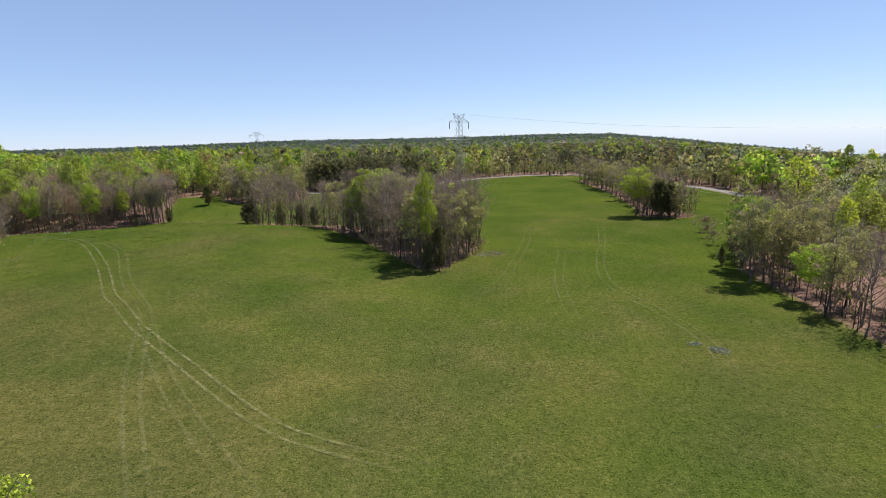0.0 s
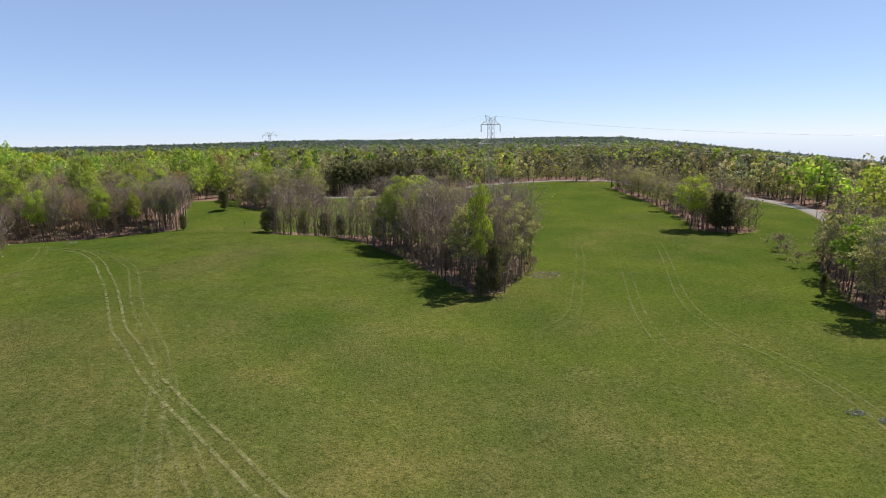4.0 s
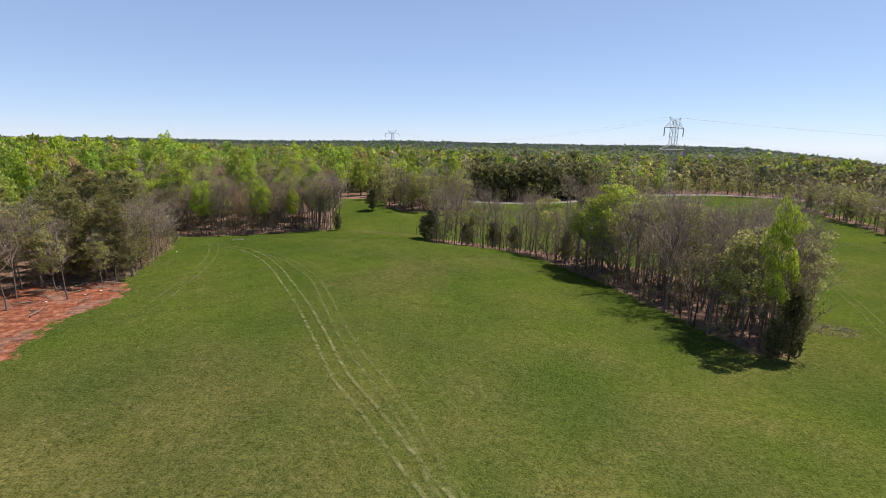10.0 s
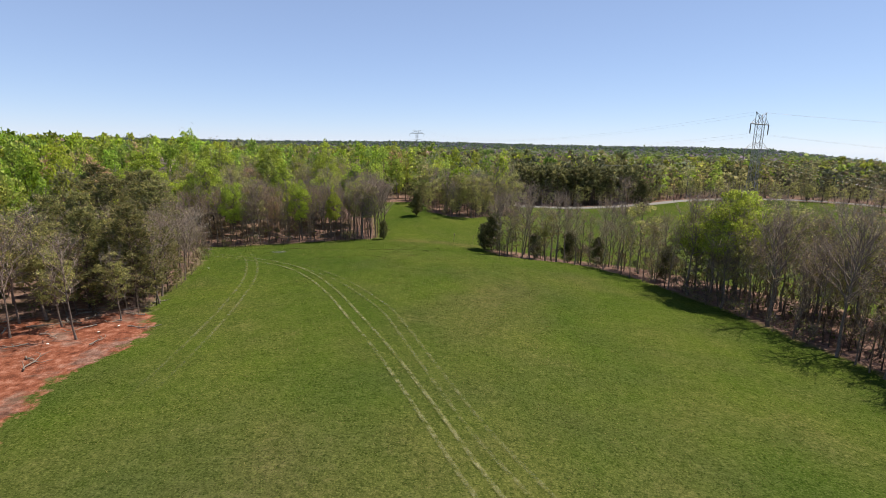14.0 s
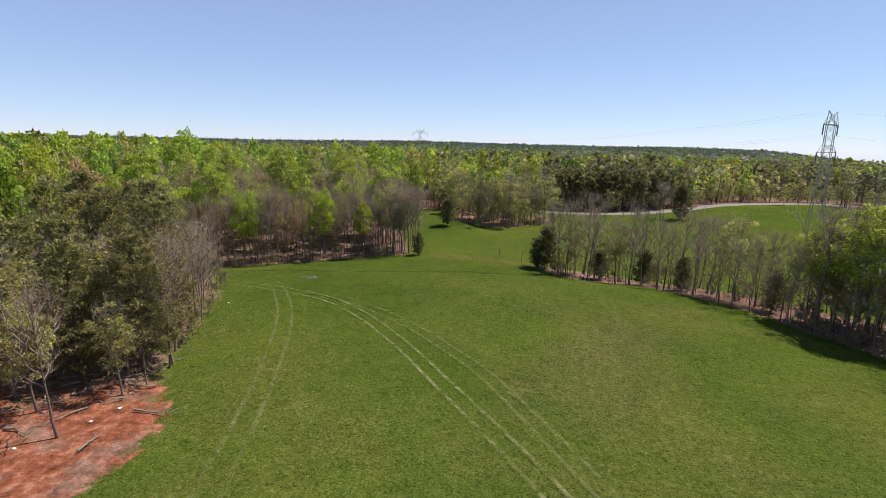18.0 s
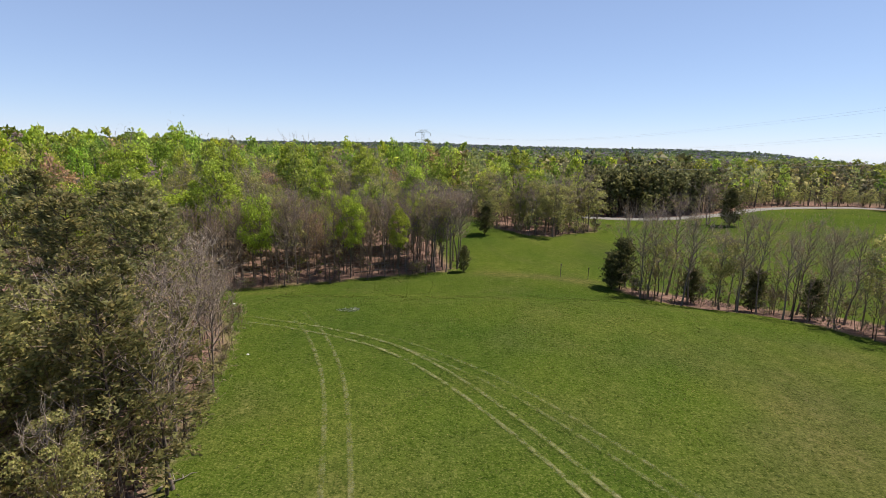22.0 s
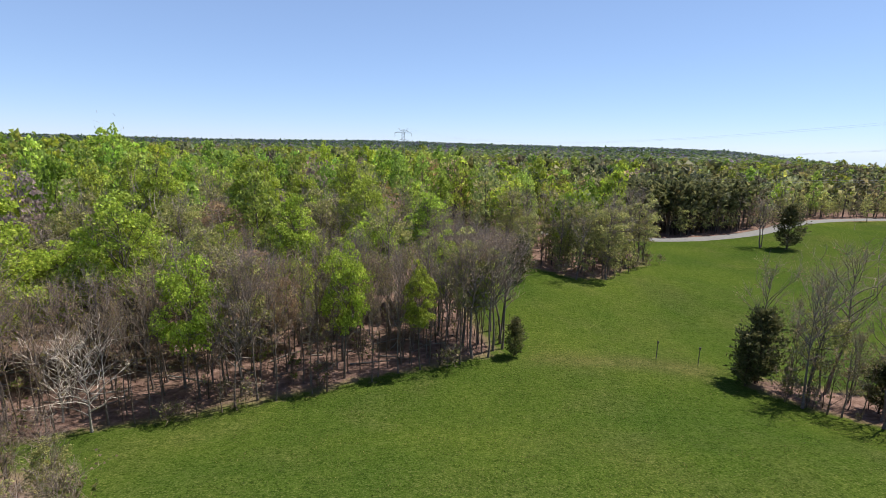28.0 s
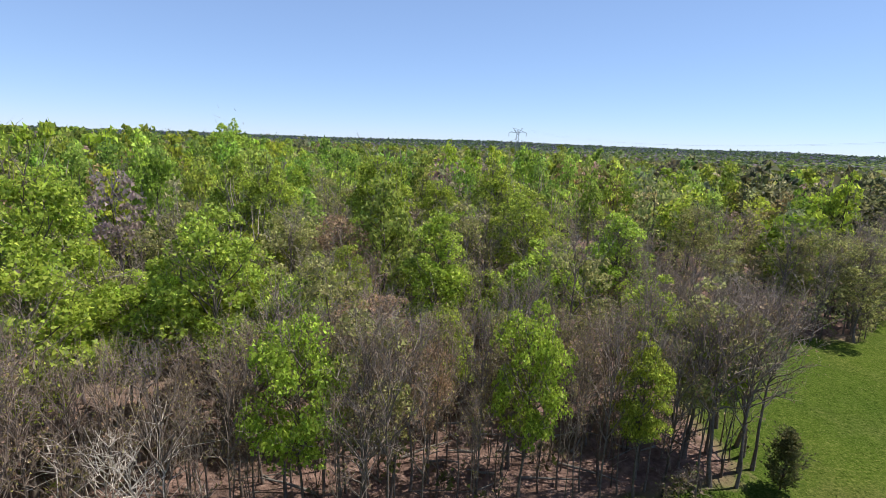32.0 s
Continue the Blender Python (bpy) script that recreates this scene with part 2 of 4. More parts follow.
def mesh_of(name, v, t, mat, tint=None, extra=(), smooth=False):
    me = bpy.data.meshes.new(name)
    n, k = len(v), len(t)
    me.vertices.add(n)
    me.vertices.foreach_set("co", np.asarray(v, np.float32).ravel())
    me.loops.add(3 * k)
    me.loops.foreach_set("vertex_index", np.asarray(t, np.int32).ravel())
    me.polygons.add(k)
    me.polygons.foreach_set("loop_start", np.arange(0, 3 * k, 3, dtype=np.int32))
    if smooth:
        me.polygons.foreach_set("use_smooth", np.ones(k, bool))
    me.update(calc_edges=True)
    if tint is not None:
        a = me.attributes.new("tint", "FLOAT_COLOR", "POINT")
        a.data.foreach_set("color", np.concatenate([tint, np.ones((n, 1))], 1).astype(np.float32).ravel())
    for key, values in extra:
        a = me.attributes.new(key, "FLOAT", "POINT")
        a.data.foreach_set("value", np.asarray(values, np.float32))
    me.materials.append(mat)
    return me


def part(name, me, parent, label=""):
    ob = new(name, me)
    ob.parent = parent
    return tagged(ob, label)


def tube(path, radii, sides):
    """A tapered tube along points: corner points and triangles."""
    p = np.asarray(path, float)
    r = np.asarray(radii, float)
    d = np.gradient(p, axis=0)
    d /= np.linalg.norm(d, axis=1, keepdims=True) + 1e-9
    ref = np.where(np.abs(d[:, 2:3]) < 0.9, [[0, 0, 1.0]], [[1.0, 0, 0]])
    a = np.cross(d, ref)
    a /= np.linalg.norm(a, axis=1, keepdims=True) + 1e-9
    b = np.cross(d, a)
    ang = np.arange(sides) * 2 * math.pi / sides
    v = p[:, None] + r[:, None, None] * (np.cos(ang)[None, :, None] * a[:, None] + np.sin(ang)[None, :, None] * b[:, None])
    i, j = np.meshgrid(np.arange(len(p) - 1), np.arange(sides), indexing="ij")
    q0, q1 = i * sides + j, i * sides + (j + 1) % sides
    t = np.concatenate([np.stack([q0, q1, q1 + sides], -1).reshape(-1, 3), np.stack([q0, q1 + sides, q0 + sides], -1).reshape(-1, 3)])
    return v.reshape(-1, 3), t


def cards(rng, centres, size, stretch=1.0, along=None):
    """A small leaf clump at each centre."""
    n = len(centres)
    a = rng.normal(size=(n, 3)) if along is None else along + rng.normal(size=(n, 3)) * 0.35
    a /= np.linalg.norm(a, axis=1, keepdims=True) + 1e-9
    b = np.cross(a, rng.normal(size=(n, 3)))
    b /= np.linalg.norm(b, axis=1, keepdims=True) + 1e-9
    nrm = np.cross(a, b)
    s = (size * rng.uniform(0.7, 1.6, n))[:, None]
    v = np.stack([centres - a * s * stretch - b * s * 0.45, centres + a * s * stretch - b * s * 0.45, centres + b * s + nrm * s * 0.25], 1).reshape(-1, 3)
    return v, np.arange(3 * n).reshape(-1, 3)


def twigs(rng, start, way, width):
    """A thin tapering twig from each start."""
    n = len(start)
    side = np.cross(way, rng.normal(size=(n, 3)))
    side *= (width / (np.linalg.norm(side, axis=1, keepdims=True) + 1e-9))
    v = np.stack([start - side, start + side, start + way], 1).reshape(-1, 3)
    return v, np.arange(3 * n).reshape(-1, 3)


# ---------------------------------------------------------------- trees
# kind: height, crown base, crown radius, limbs, lift (degrees), leaf clumps, clump size, twigs, leaf colours, bark colour
KINDS = {
    "poplar": dict(clumps=100, h=17.5, base=0.34, rad=3.9, limbs=26, lift=48, leaves=11000, size=0.115, twigs=250,
                   cols=[(0.40, 0.50, 0.08), (0.48, 0.56, 0.10), (0.31, 0.42, 0.07)], bark=(0.24, 0.205, 0.175)),
    "maple": dict(clumps=90, h=15, base=0.3, rad=4.4, limbs=30, lift=40, leaves=9000, size=0.125, twigs=200,
                  cols=[(0.39, 0.51, 0.075), (0.46, 0.55, 0.095), (0.32, 0.45, 0.065)], bark=(0.24, 0.205, 0.175)),
    "olive": dict(clumps=60, h=15, base=0.24, rad=3.5, limbs=22, lift=50, leaves=4200, size=0.112, twigs=600,
                  cols=[(0.38, 0.38, 0.15), (0.44, 0.42, 0.18), (0.32, 0.35, 0.13)], bark=(0.27, 0.23, 0.20)),
    "bare": dict(girth=0.0115, h=14.5, base=0.40, rad=3.2, limbs=19, lift=56, leaves=240, size=0.08, twigs=520,
                 cols=[(0.36, 0.25, 0.18), (0.37, 0.28, 0.17), (0.31, 0.28, 0.13)], bark=(0.29, 0.24, 0.21)),
    "tan": dict(clumps=70, h=15, base=0.33, rad=3.8, limbs=26, lift=45, leaves=5000, size=0.105, twigs=800,
                cols=[(0.45, 0.31, 0.22), (0.50, 0.36, 0.26), (0.42, 0.32, 0.18)], bark=(0.28, 0.23, 0.2)),
    "pole": dict(girth=0.0085, h=13.5, base=0.46, rad=1.9, limbs=13, lift=58, leaves=260, size=0.085, twigs=300,
                 cols=[(0.34, 0.27, 0.15), (0.36, 0.33, 0.12), (0.36, 0.24, 0.18)], bark=(0.30, 0.24, 0.20)),
    "snag": dict(girth=0.014, h=9, base=0.2, rad=4.0, limbs=24, lift=38, leaves=12, size=0.05, twigs=160, crook=0.2,
                 cols=[(0.36, 0.25, 0.18)], bark=(0.62, 0.56, 0.50)),
    "sapling": dict(girth=0.0098, h=10.5, base=0.20, rad=2.0, limbs=13, lift=64, leaves=130, size=0.10, twigs=330,
                    cols=[(0.25, 0.22, 0.10), (0.28, 0.24, 0.12)], bark=(0.30, 0.24, 0.20)),
    "pine": dict(h=15.5, base=0.10, rad=3.3, limbs=58, lift=12, leaves=7600, size=0.08, twigs=300, conifer=True,
                 cols=[(0.24, 0.245, 0.10), (0.195, 0.21, 0.085), (0.31, 0.28, 0.115)], bark=(0.19, 0.145, 0.115)),
    "plantation": dict(h=18, base=0.42, rad=2.9, limbs=40, lift=15, leaves=1900, size=0.2, twigs=300, conifer=True,
                       cols=[(0.20, 0.205, 0.095), (0.17, 0.18, 0.085), (0.24, 0.23, 0.11)], bark=(0.22, 0.17, 0.14)),
    "cedar": dict(h=8.5, base=0.03, rad=1.7, limbs=90, lift=50, leaves=4200, size=0.11, twigs=100, conifer=True,
                  cols=[(0.14, 0.15, 0.065), (0.115, 0.13, 0.055), (0.18, 0.17, 0.08)], bark=(0.14, 0.10, 0.08)),
    "shrub": dict(h=3.2, base=0.04, rad=1.7, limbs=12, lift=58, leaves=220, size=0.10, twigs=600,
                  cols=[(0.26, 0.24, 0.09), (0.29, 0.22, 0.15), (0.21, 0.25, 0.07)], bark=(0.28, 0.225, 0.18)),
}


def grow(kind, seed, level=0):
    """Trunk, branches and crown of one tree, as arrays. level: 0 close by, 1 and 2 in the wood, 3 far off, 4 on the hills."""
    k = KINDS[kind]
    rng = np.random.default_rng(seed)
    share = (1.0, 0.21, 0.115, 0.021, 0.002)[level]
    fat = (1.0, 2.0, 2.45, 5.3, 15.0)[level]
    h, base, rad, conifer = k["h"] * rng.uniform(0.92, 1.08), k["base"], k["rad"] * rng.uniform(0.88, 1.12), k.get("conifer", False)
    base *= 0.5 if level > 1 and not conifer else 1.0
    stem, wood, crown = Shape(), Shape(), Shape()
    bark = np.array(k["bark"])
    f = np.linspace(0, 1, 8)
    sway = np.cumsum(rng.normal(0, 0.012 if conifer else 0.03, (8, 2)), 0) * h * 0.35
    sway -= sway[0]
    trunk = np.column_stack([sway, f * h * (0.97 if level == 0 and "clumps" not in k else 0.86)])
    girth = h * k.get("girth", 0.0115)
    rad_t = girth * (1 - f * 0.92) * (1 + 0.35 * np.exp(-f * 30))
    if level == 0:
        stem.add(*tube(trunk, rad_t * 0.9, 7), bark * 0.62)
    elif level < 4:
        keep = [0, 3, 7] if level < 3 else [0, 7]
        stem.add(*tube(trunk[keep], rad_t[keep] * (1.0, 0.9, 1.1, 1.5)[level], 4 if level == 1 else 3), bark * 0.62)
    starts, ways = [], []
    n_limb = max(8, int(k["limbs"] * (1, 0.5, 0.35, 0.35, 0.35)[level]))
    turn = rng.uniform(0, 7)
    s = np.linspace(0, 1, 5)[:, None]
    for i in range(n_limb):
        u = (i + rng.uniform(0, 1)) / n_limb
        g = base + (0.97 - base) * u
        o = np.array([np.interp(g, f, trunk[:, c]) for c in range(3)])
        turn += 2.4 + rng.normal(0, 0.3)
        if conifer:
            env = (0.8 + 0.35 * rng.uniform()) * (1 - u) ** 0.5 * min(1, 0.7 + 1.5 * u) + 0.06 if kind == "cedar" else (1 - u) ** (0.34 if kind == "plantation" else 0.6) * min(1, 0.55 + u * 2.2) + 0.06
            lift = radians(k["lift"] + 25 * u + rng.normal(0, 7))
        else:
            env = max(0.16, math.sin(math.pi * min(1, 0.16 + 0.86 * u)) ** 0.62)
            lift = radians(k["lift"] * (0.7 + 0.65 * u) + rng.normal(0, 8))
        length = rad * env * (0.8 if "clumps" in k else 1.0) * rng.uniform(0.72, 1.2) / max(0.45, math.cos(lift))
        length = min(length, (h * (0.9 if "clumps" in k else 1.02) - o[2] * (0.9 if "clumps" in k else 1.0)) / max(0.1, math.sin(lift)))
        d = np.array([math.cos(turn) * math.cos(lift), math.sin(turn) * math.cos(lift), math.sin(lift)])
        bend = rng.normal(0, k.get("crook", 0.08), (5, 3)) * length * s
        up = np.array([0, 0, (0.10 if not conifer else 0.04) * length])
        pts = o + d * length * s + up * s * s + bend
        lr = np.maximum(girth * (0.52 if k["leaves"] < 1000 else 0.42) * (1 - 0.5 * u) * np.linspace(1, 0.2, 5), 0.014)
        if level == 0:
            wood.add(*tube(pts, lr, 4), bark * rng.uniform(0.66, 0.92))
        elif level < 3:
            wood.add(*tube(pts[[0, 2, 4]], lr[[0, 2, 4]] * 1.1, 3), bark * rng.uniform(0.66, 0.92))
        for j in range(4 if level == 0 and not conifer else 3):
            q = rng.uniform(0.3, 0.98)
            b0 = np.array([np.interp(q, s[:, 0], pts[:, c]) for c in range(3)])
            w = d * 0.6 + rng.normal(0, 0.55, 3) * np.array([1, 1, 0.4 if conifer else 0.8]) + np.array([0, 0, 0.0 if conifer else 0.35])
            w *= length * rng.uniform(0.25, 0.5) / (np.linalg.norm(w) + 1e-9)
            mid = b0 + w * 0.5 + rng.normal(0, 0.06, 3) * length * 0.3
            if level == 0 and not conifer:
                wood.add(*tube([b0, mid, b0 + w], [girth * 0.2, girth * 0.13, 0.012], 3), bark * 1.1)
            starts += [b0, mid]
            ways += [w, w]
        starts += [pts[3], pts[4]]
        ways += [d * length * 0.35, d * length * 0.3]
    starts, ways = np.array(starts), np.array(ways)
    unit = ways / (np.linalg.norm(ways, axis=1, keepdims=True) + 1e-9)
    n = int(k["twigs"] * share) if level < 2 or k["leaves"] < 1000 else 0
    if n:
        i = rng.integers(0, len(starts), n)
        st = starts[i] + ways[i] * rng.uniform(0, 1, (n, 1))
        w = unit[i] * 0.6 + rng.normal(0, 0.5, (n, 3)) + np.array([0, 0, 0.35])
        v, t = twigs(rng, st, w * rng.uniform(0.5, 1.25, (n, 1)) * (h / 15) ** 0.5 * (1, 1.1, 0.9, 0.9, 0.9)[level], 0.014 * fat ** 1.25)
        wood.add(v, t, np.repeat(bark * rng.uniform(0.85, 1.35, (n, 1)), 3, 0))
    n = max(8, int(k["leaves"] * share))
    lump = 1.0
    tufts = np.arange(len(starts)) if conifer else rng.permutation(len(starts))[:max(8, int(len(starts) * 0.42))]
    i = tufts[rng.integers(0, len(tufts), n)]
    c = starts[i] + ways[i] * rng.uniform(0.1, 1.1, (n, 1)) + rng.normal(0, (0.10 if kind == "cedar" else 0.05 if conifer else 0.085) * rad, (n, 3)) * (1, 1, 0.75)
    if "clumps" in k:
        # rounded leaf masses that fill the crown, leaving gaps between them
        m = k["clumps"] if level < 3 else 16
        d = rng.normal(size=(m, 3))
        d /= np.linalg.norm(d, axis=1, keepdims=True)
        r = rng.uniform(0.3, 1.0, (m, 1)) ** 0.5 * 0.9
        slim = 1 - (0.38 if kind == "poplar" else 0.12) * d[:, 2:3] * r
        top = (base + 1.0) / 2 * h
        centre = np.column_stack([d[:, :2] * rad * r * slim, top + d[:, 2] * (1 - base) / 2 * h * r[:, 0]])
        centre[:, :2] += np.column_stack([np.interp(centre[:, 2] / h, f, trunk[:, q]) for q in (0, 1)])
        size = rad * (rng.uniform(0.15, 0.29, m) if level < 3 else rng.uniform(0.26, 0.42, m))
        j = rng.integers(0, m, n)
        w = rng.normal(size=(n, 3))
        w[:, 2] = np.abs(w[:, 2]) - 0.35
        w /= np.linalg.norm(w, axis=1, keepdims=True)
        c = centre[j] + w * (size[j] * rng.uniform(0.35, 1.0, n) ** 0.45)[:, None] * (1, 1, 0.8)
        lump = rng.uniform(0.84, 1.16, m)[j]
    keep = c[:, 2] > 0.1
    c, i = c[keep], i[keep]
    v, t = cards(rng, c, k["size"] * fat, (1.6 if level < 2 else 1.0) if conifer else 0.95, unit[i] if conifer else None)
    cols = np.array(k["cols"])[rng.integers(0, len(k["cols"]), len(c))] * (rng.uniform(0.8, 1.2, n) * lump)[keep][:, None]
    crown.add(v, t, np.repeat(cols, 3, 0))
    return stem.arrays(), wood.arrays(), crown.arrays()


# ---------------------------------------------------------------- the lie of the land
def ease(v):
    v = np.clip(v, 0, 1)
    return v * v * (3 - 2 * v)


def land(x, y):
    """Height of the ground."""
    x, y = np.asarray(x, float), np.asarray(y, float)
    z = 1.2 - 4.8 * ease((x + 10) / 65)
    z = z + (-3.4 * ease((y - 100) / 20) + 2.6 * ease((y - 135) / 30)) * (1 - ease((x - 10) / 50))
    z = z + 1.1 * ease((y - 150) / 60) * ease((x - 60) / 60)
    z = z - 0.1 * np.maximum(0, x - 0.62 * (y + 30) - 110) * ease((x - 190) / 120)
    r = np.hypot(x, y - 60)
    z = z + 5 * ease((-x - 55) / 90) * ease((y - 40) / 90) * (1 - ease((r - 280) / 240))
    roll = np.sin(x / 310 + 1.3) * np.cos(y / 270 + 0.4) + 0.6 * np.sin(x / 140 - y / 190)
    z = z + 3.0 * roll * ease((r - 240) / 260)
    ridge = np.sin(x / 640 + 0.5) * 4 + np.sin(x / 270 + 2) * 2 + 7 + 8 * np.exp(-(x / 1500) ** 2)
    z = z - 6 * ease((r - 500) / 700) * (1 - ease((r - 1600) / 900)) + ridge * ease((r - 1500) / 1900)
    return z


FIELD = [(-150, -150), (-120, -10), (-46, 6), (-40, 14), (-36, 30), (-37, 44), (-36, 50), (-36, 58), (-37.5, 63), (-40, 76), (-42.5, 90), (-48, 102), (-56, 110), (-62, 114),
         (-57, 116.5), (-49, 119), (-37, 123.5), (-16, 132), (-18, 146), (-21, 166), (-25, 192), (-11, 193), (-7, 182), (-6, 167), (2, 159), (10, 161),
         (20, 172), (28, 180), (31, 195), (27, 211), (62, 215), (84, 222), (114, 240), (131, 247), (170, 252), (194, 234), (206, 180),
         (205, 142), (197, 112), (178, 86), (166, 66), (140, 55), (123, 40), (108, 22), (101, 2), (95, -16), (86, -32), (92, -48), (130, -70), (150, -150)]
HEDGE = [(7, 124), (15.5, 114.5), (26, 103.5), (35, 94), (42, 78), (47, 58), (50.8, 43), (55.8, 40.8), (62, 48), (70, 58), (73, 67), (65, 84),
         (55, 96), (45, 107), (35, 116), (24, 124.5), (12, 129)]
FARHEDGE = [(141, 76), (131, 87), (140, 100), (151, 126), (160, 148), (168, 178), (175, 206), (184, 206), (178, 176), (170, 142), (160, 112), (150, 78)]
CLAY = [(-34.5, 33), (-37, 44), (-35.5, 50), (-35.2, 56), (-38.5, 62.5), (-45, 62), (-53, 60), (-58, 50), (-54, 38), (-42, 29)]
ROAD = [(10, 214), (26, 214), (44, 217), (62, 218.5), (84, 225), (100, 233), (114, 242), (131, 250), (150, 255), (172, 256), (192, 246), (205, 222),
        (210, 180), (209, 142), (201, 112), (182, 84), (160, 60), (140, 44)]


def inside_distance(poly, x, y):
    """Distance to the outline, above zero inside."""
    x, y = np.asarray(x, float), np.asarray(y, float)
    best, inside = np.full(x.shape, 1e9), np.zeros(x.shape, bool)
    for (ax, ay), (bx, by) in zip(poly, poly[1:] + poly[:1]):
        ex, ey = bx - ax, by - ay
        s = np.clip(((x - ax) * ex + (y - ay) * ey) / (ex * ex + ey * ey), 0, 1)
        best = np.minimum(best, np.hypot(x - ax - s * ex, y - ay - s * ey))
        if by != ay:
            inside ^= ((ay > y) != (by > y)) & (x < (bx - ax) * (y - ay) / (by - ay) + ax)
    return np.where(inside, best, -best)


def open_distance(x, y):
    """Above zero on open grass, below zero under trees."""
    d = inside_distance(FIELD, x, y)
    for poly in (HEDGE, FARHEDGE):
        d = np.minimum(d, -inside_distance(poly, x, y))
    return d


def curve_points(ctrl, step):
    """A smooth line through the points, at even steps."""
    p = np.array(ctrl, float)
    p = np.vstack([2 * p[0] - p[1], p, 2 * p[-1] - p[-2]])
    out = []
    for i in range(1, len(p) - 2):
        u = np.linspace(0, 1, max(2, int(np.linalg.norm(p[i + 1] - p[i]) / step)), endpoint=False)[:, None]
        out.append(0.5 * (2 * p[i] + (p[i + 1] - p[i - 1]) * u + (2 * p[i - 1] - 5 * p[i] + 4 * p[i + 1] - p[i + 2]) * u ** 2
                          + (3 * p[i] - p[i - 1] - 3 * p[i + 1] + p[i + 2]) * u ** 3))
    return np.vstack(out + [p[-2][None]])


def grid_lines(lo, hi, step, reach):
    mid = list(np.arange(lo, hi + step / 2, step))
    a, b, s = [lo], [hi], step
    while a[-1] > -reach or b[-1] < reach:
        s = min(s * 1.22, 110.0)
        if a[-1] > -reach:
            a.append(a[-1] - s)
        if b[-1] < reach:
            b.append(b[-1] + s)
    return np.array(a[:0:-1] + mid + b[1:])


gx, gy = grid_lines(-75, 215, 1.5, 4600), grid_lines(-60, 265, 1.5, 4600)
X, Y = np.meshgrid(gx, gy)
Z = land(X, Y)
near = np.exp(-((X - 20) ** 2 + (Y - 60) ** 2) / 150 ** 2)
Z += near * 0.10 * np.sin(X * 0.9 + 2 * np.sin(Y * 0.31)) * np.sin(Y * 0.8 + 1.7 * np.sin(X * 0.27))
k = np.arange(len(gy) * len(gx)).reshape(len(gy), len(gx))
q = np.stack([k[:-1, :-1], k[:-1, 1:], k[1:, 1:], k[1:, :-1]], -1).reshape(-1, 4)
dry = np.exp(-((X - 5) ** 2 / 60 ** 2 + (Y + 6) ** 2 / 46 ** 2)) * 0.5 + 0.35 * np.exp(-((X - 1) ** 2 + (Y - 64) ** 2) / 9 ** 2)
dry += 0.6 * np.exp(-((Y - 130.5 + 0.1 * (X + 14)) / 2.2) ** 2 - ((X + 2) / 13) ** 2) + 0.4 * np.exp(-((X - 22) / 9) ** 2 - ((Y - 88) / 7) ** 2) + 0.35 * np.exp(-((X - 8) / 6) ** 2 - ((Y - 76) / 9) ** 2)
dry += 1.2 * np.exp(-((X - 70) / 3.2) ** 2 - ((Y - 53.5) / 2.4) ** 2)
dry += 0.3 * np.exp(-((X + 12) / 14) ** 2 - ((Y - 20) / 22) ** 2)
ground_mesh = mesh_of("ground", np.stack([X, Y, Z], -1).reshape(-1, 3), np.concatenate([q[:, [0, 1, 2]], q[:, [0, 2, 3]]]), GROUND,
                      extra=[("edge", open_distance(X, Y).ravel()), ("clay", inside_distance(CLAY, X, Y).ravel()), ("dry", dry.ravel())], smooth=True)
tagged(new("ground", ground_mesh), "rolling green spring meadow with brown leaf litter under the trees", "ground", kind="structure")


def ribbon(name, line, offsets, lift, mat, wear=None):
    """A strip that lies on the ground along a line; offsets: sideways, with the lift of each."""
    d = np.gradient(line, axis=0)
    d /= np.linalg.norm(d, axis=1, keepdims=True)
    side = np.stack([-d[:, 1], d[:, 0]], 1)
    v = np.concatenate([np.column_stack([line + side * o, land(*(line + side * o).T) + l]) for o, l in zip(offsets, lift)])
    n, rows = len(line), []
    for j in range(len(offsets) - 1):
        a = np.arange(n - 1) + j * n
        rows += [np.stack([a, a + 1, a + n + 1], 1), np.stack([a, a + n + 1, a + n], 1)]
    extra = [("wear", np.concatenate([np.minimum(1, np.minimum(np.arange(n), n - 1 - np.arange(n)) / 16) * w for w in wear]))] if wear else ()
    return mesh_of(name, v, np.concatenate(rows), mat, extra=extra, smooth=True)


tagged(new("road", ribbon("road", curve_points(ROAD, 2.0), (-3.0, -2.6, 0, 2.6, 3.0), (-0.3, 0.12, 0.17, 0.12, -0.3), ASPHALT)),
       "pale grey asphalt country road curving past the meadow", "road", kind="structure")

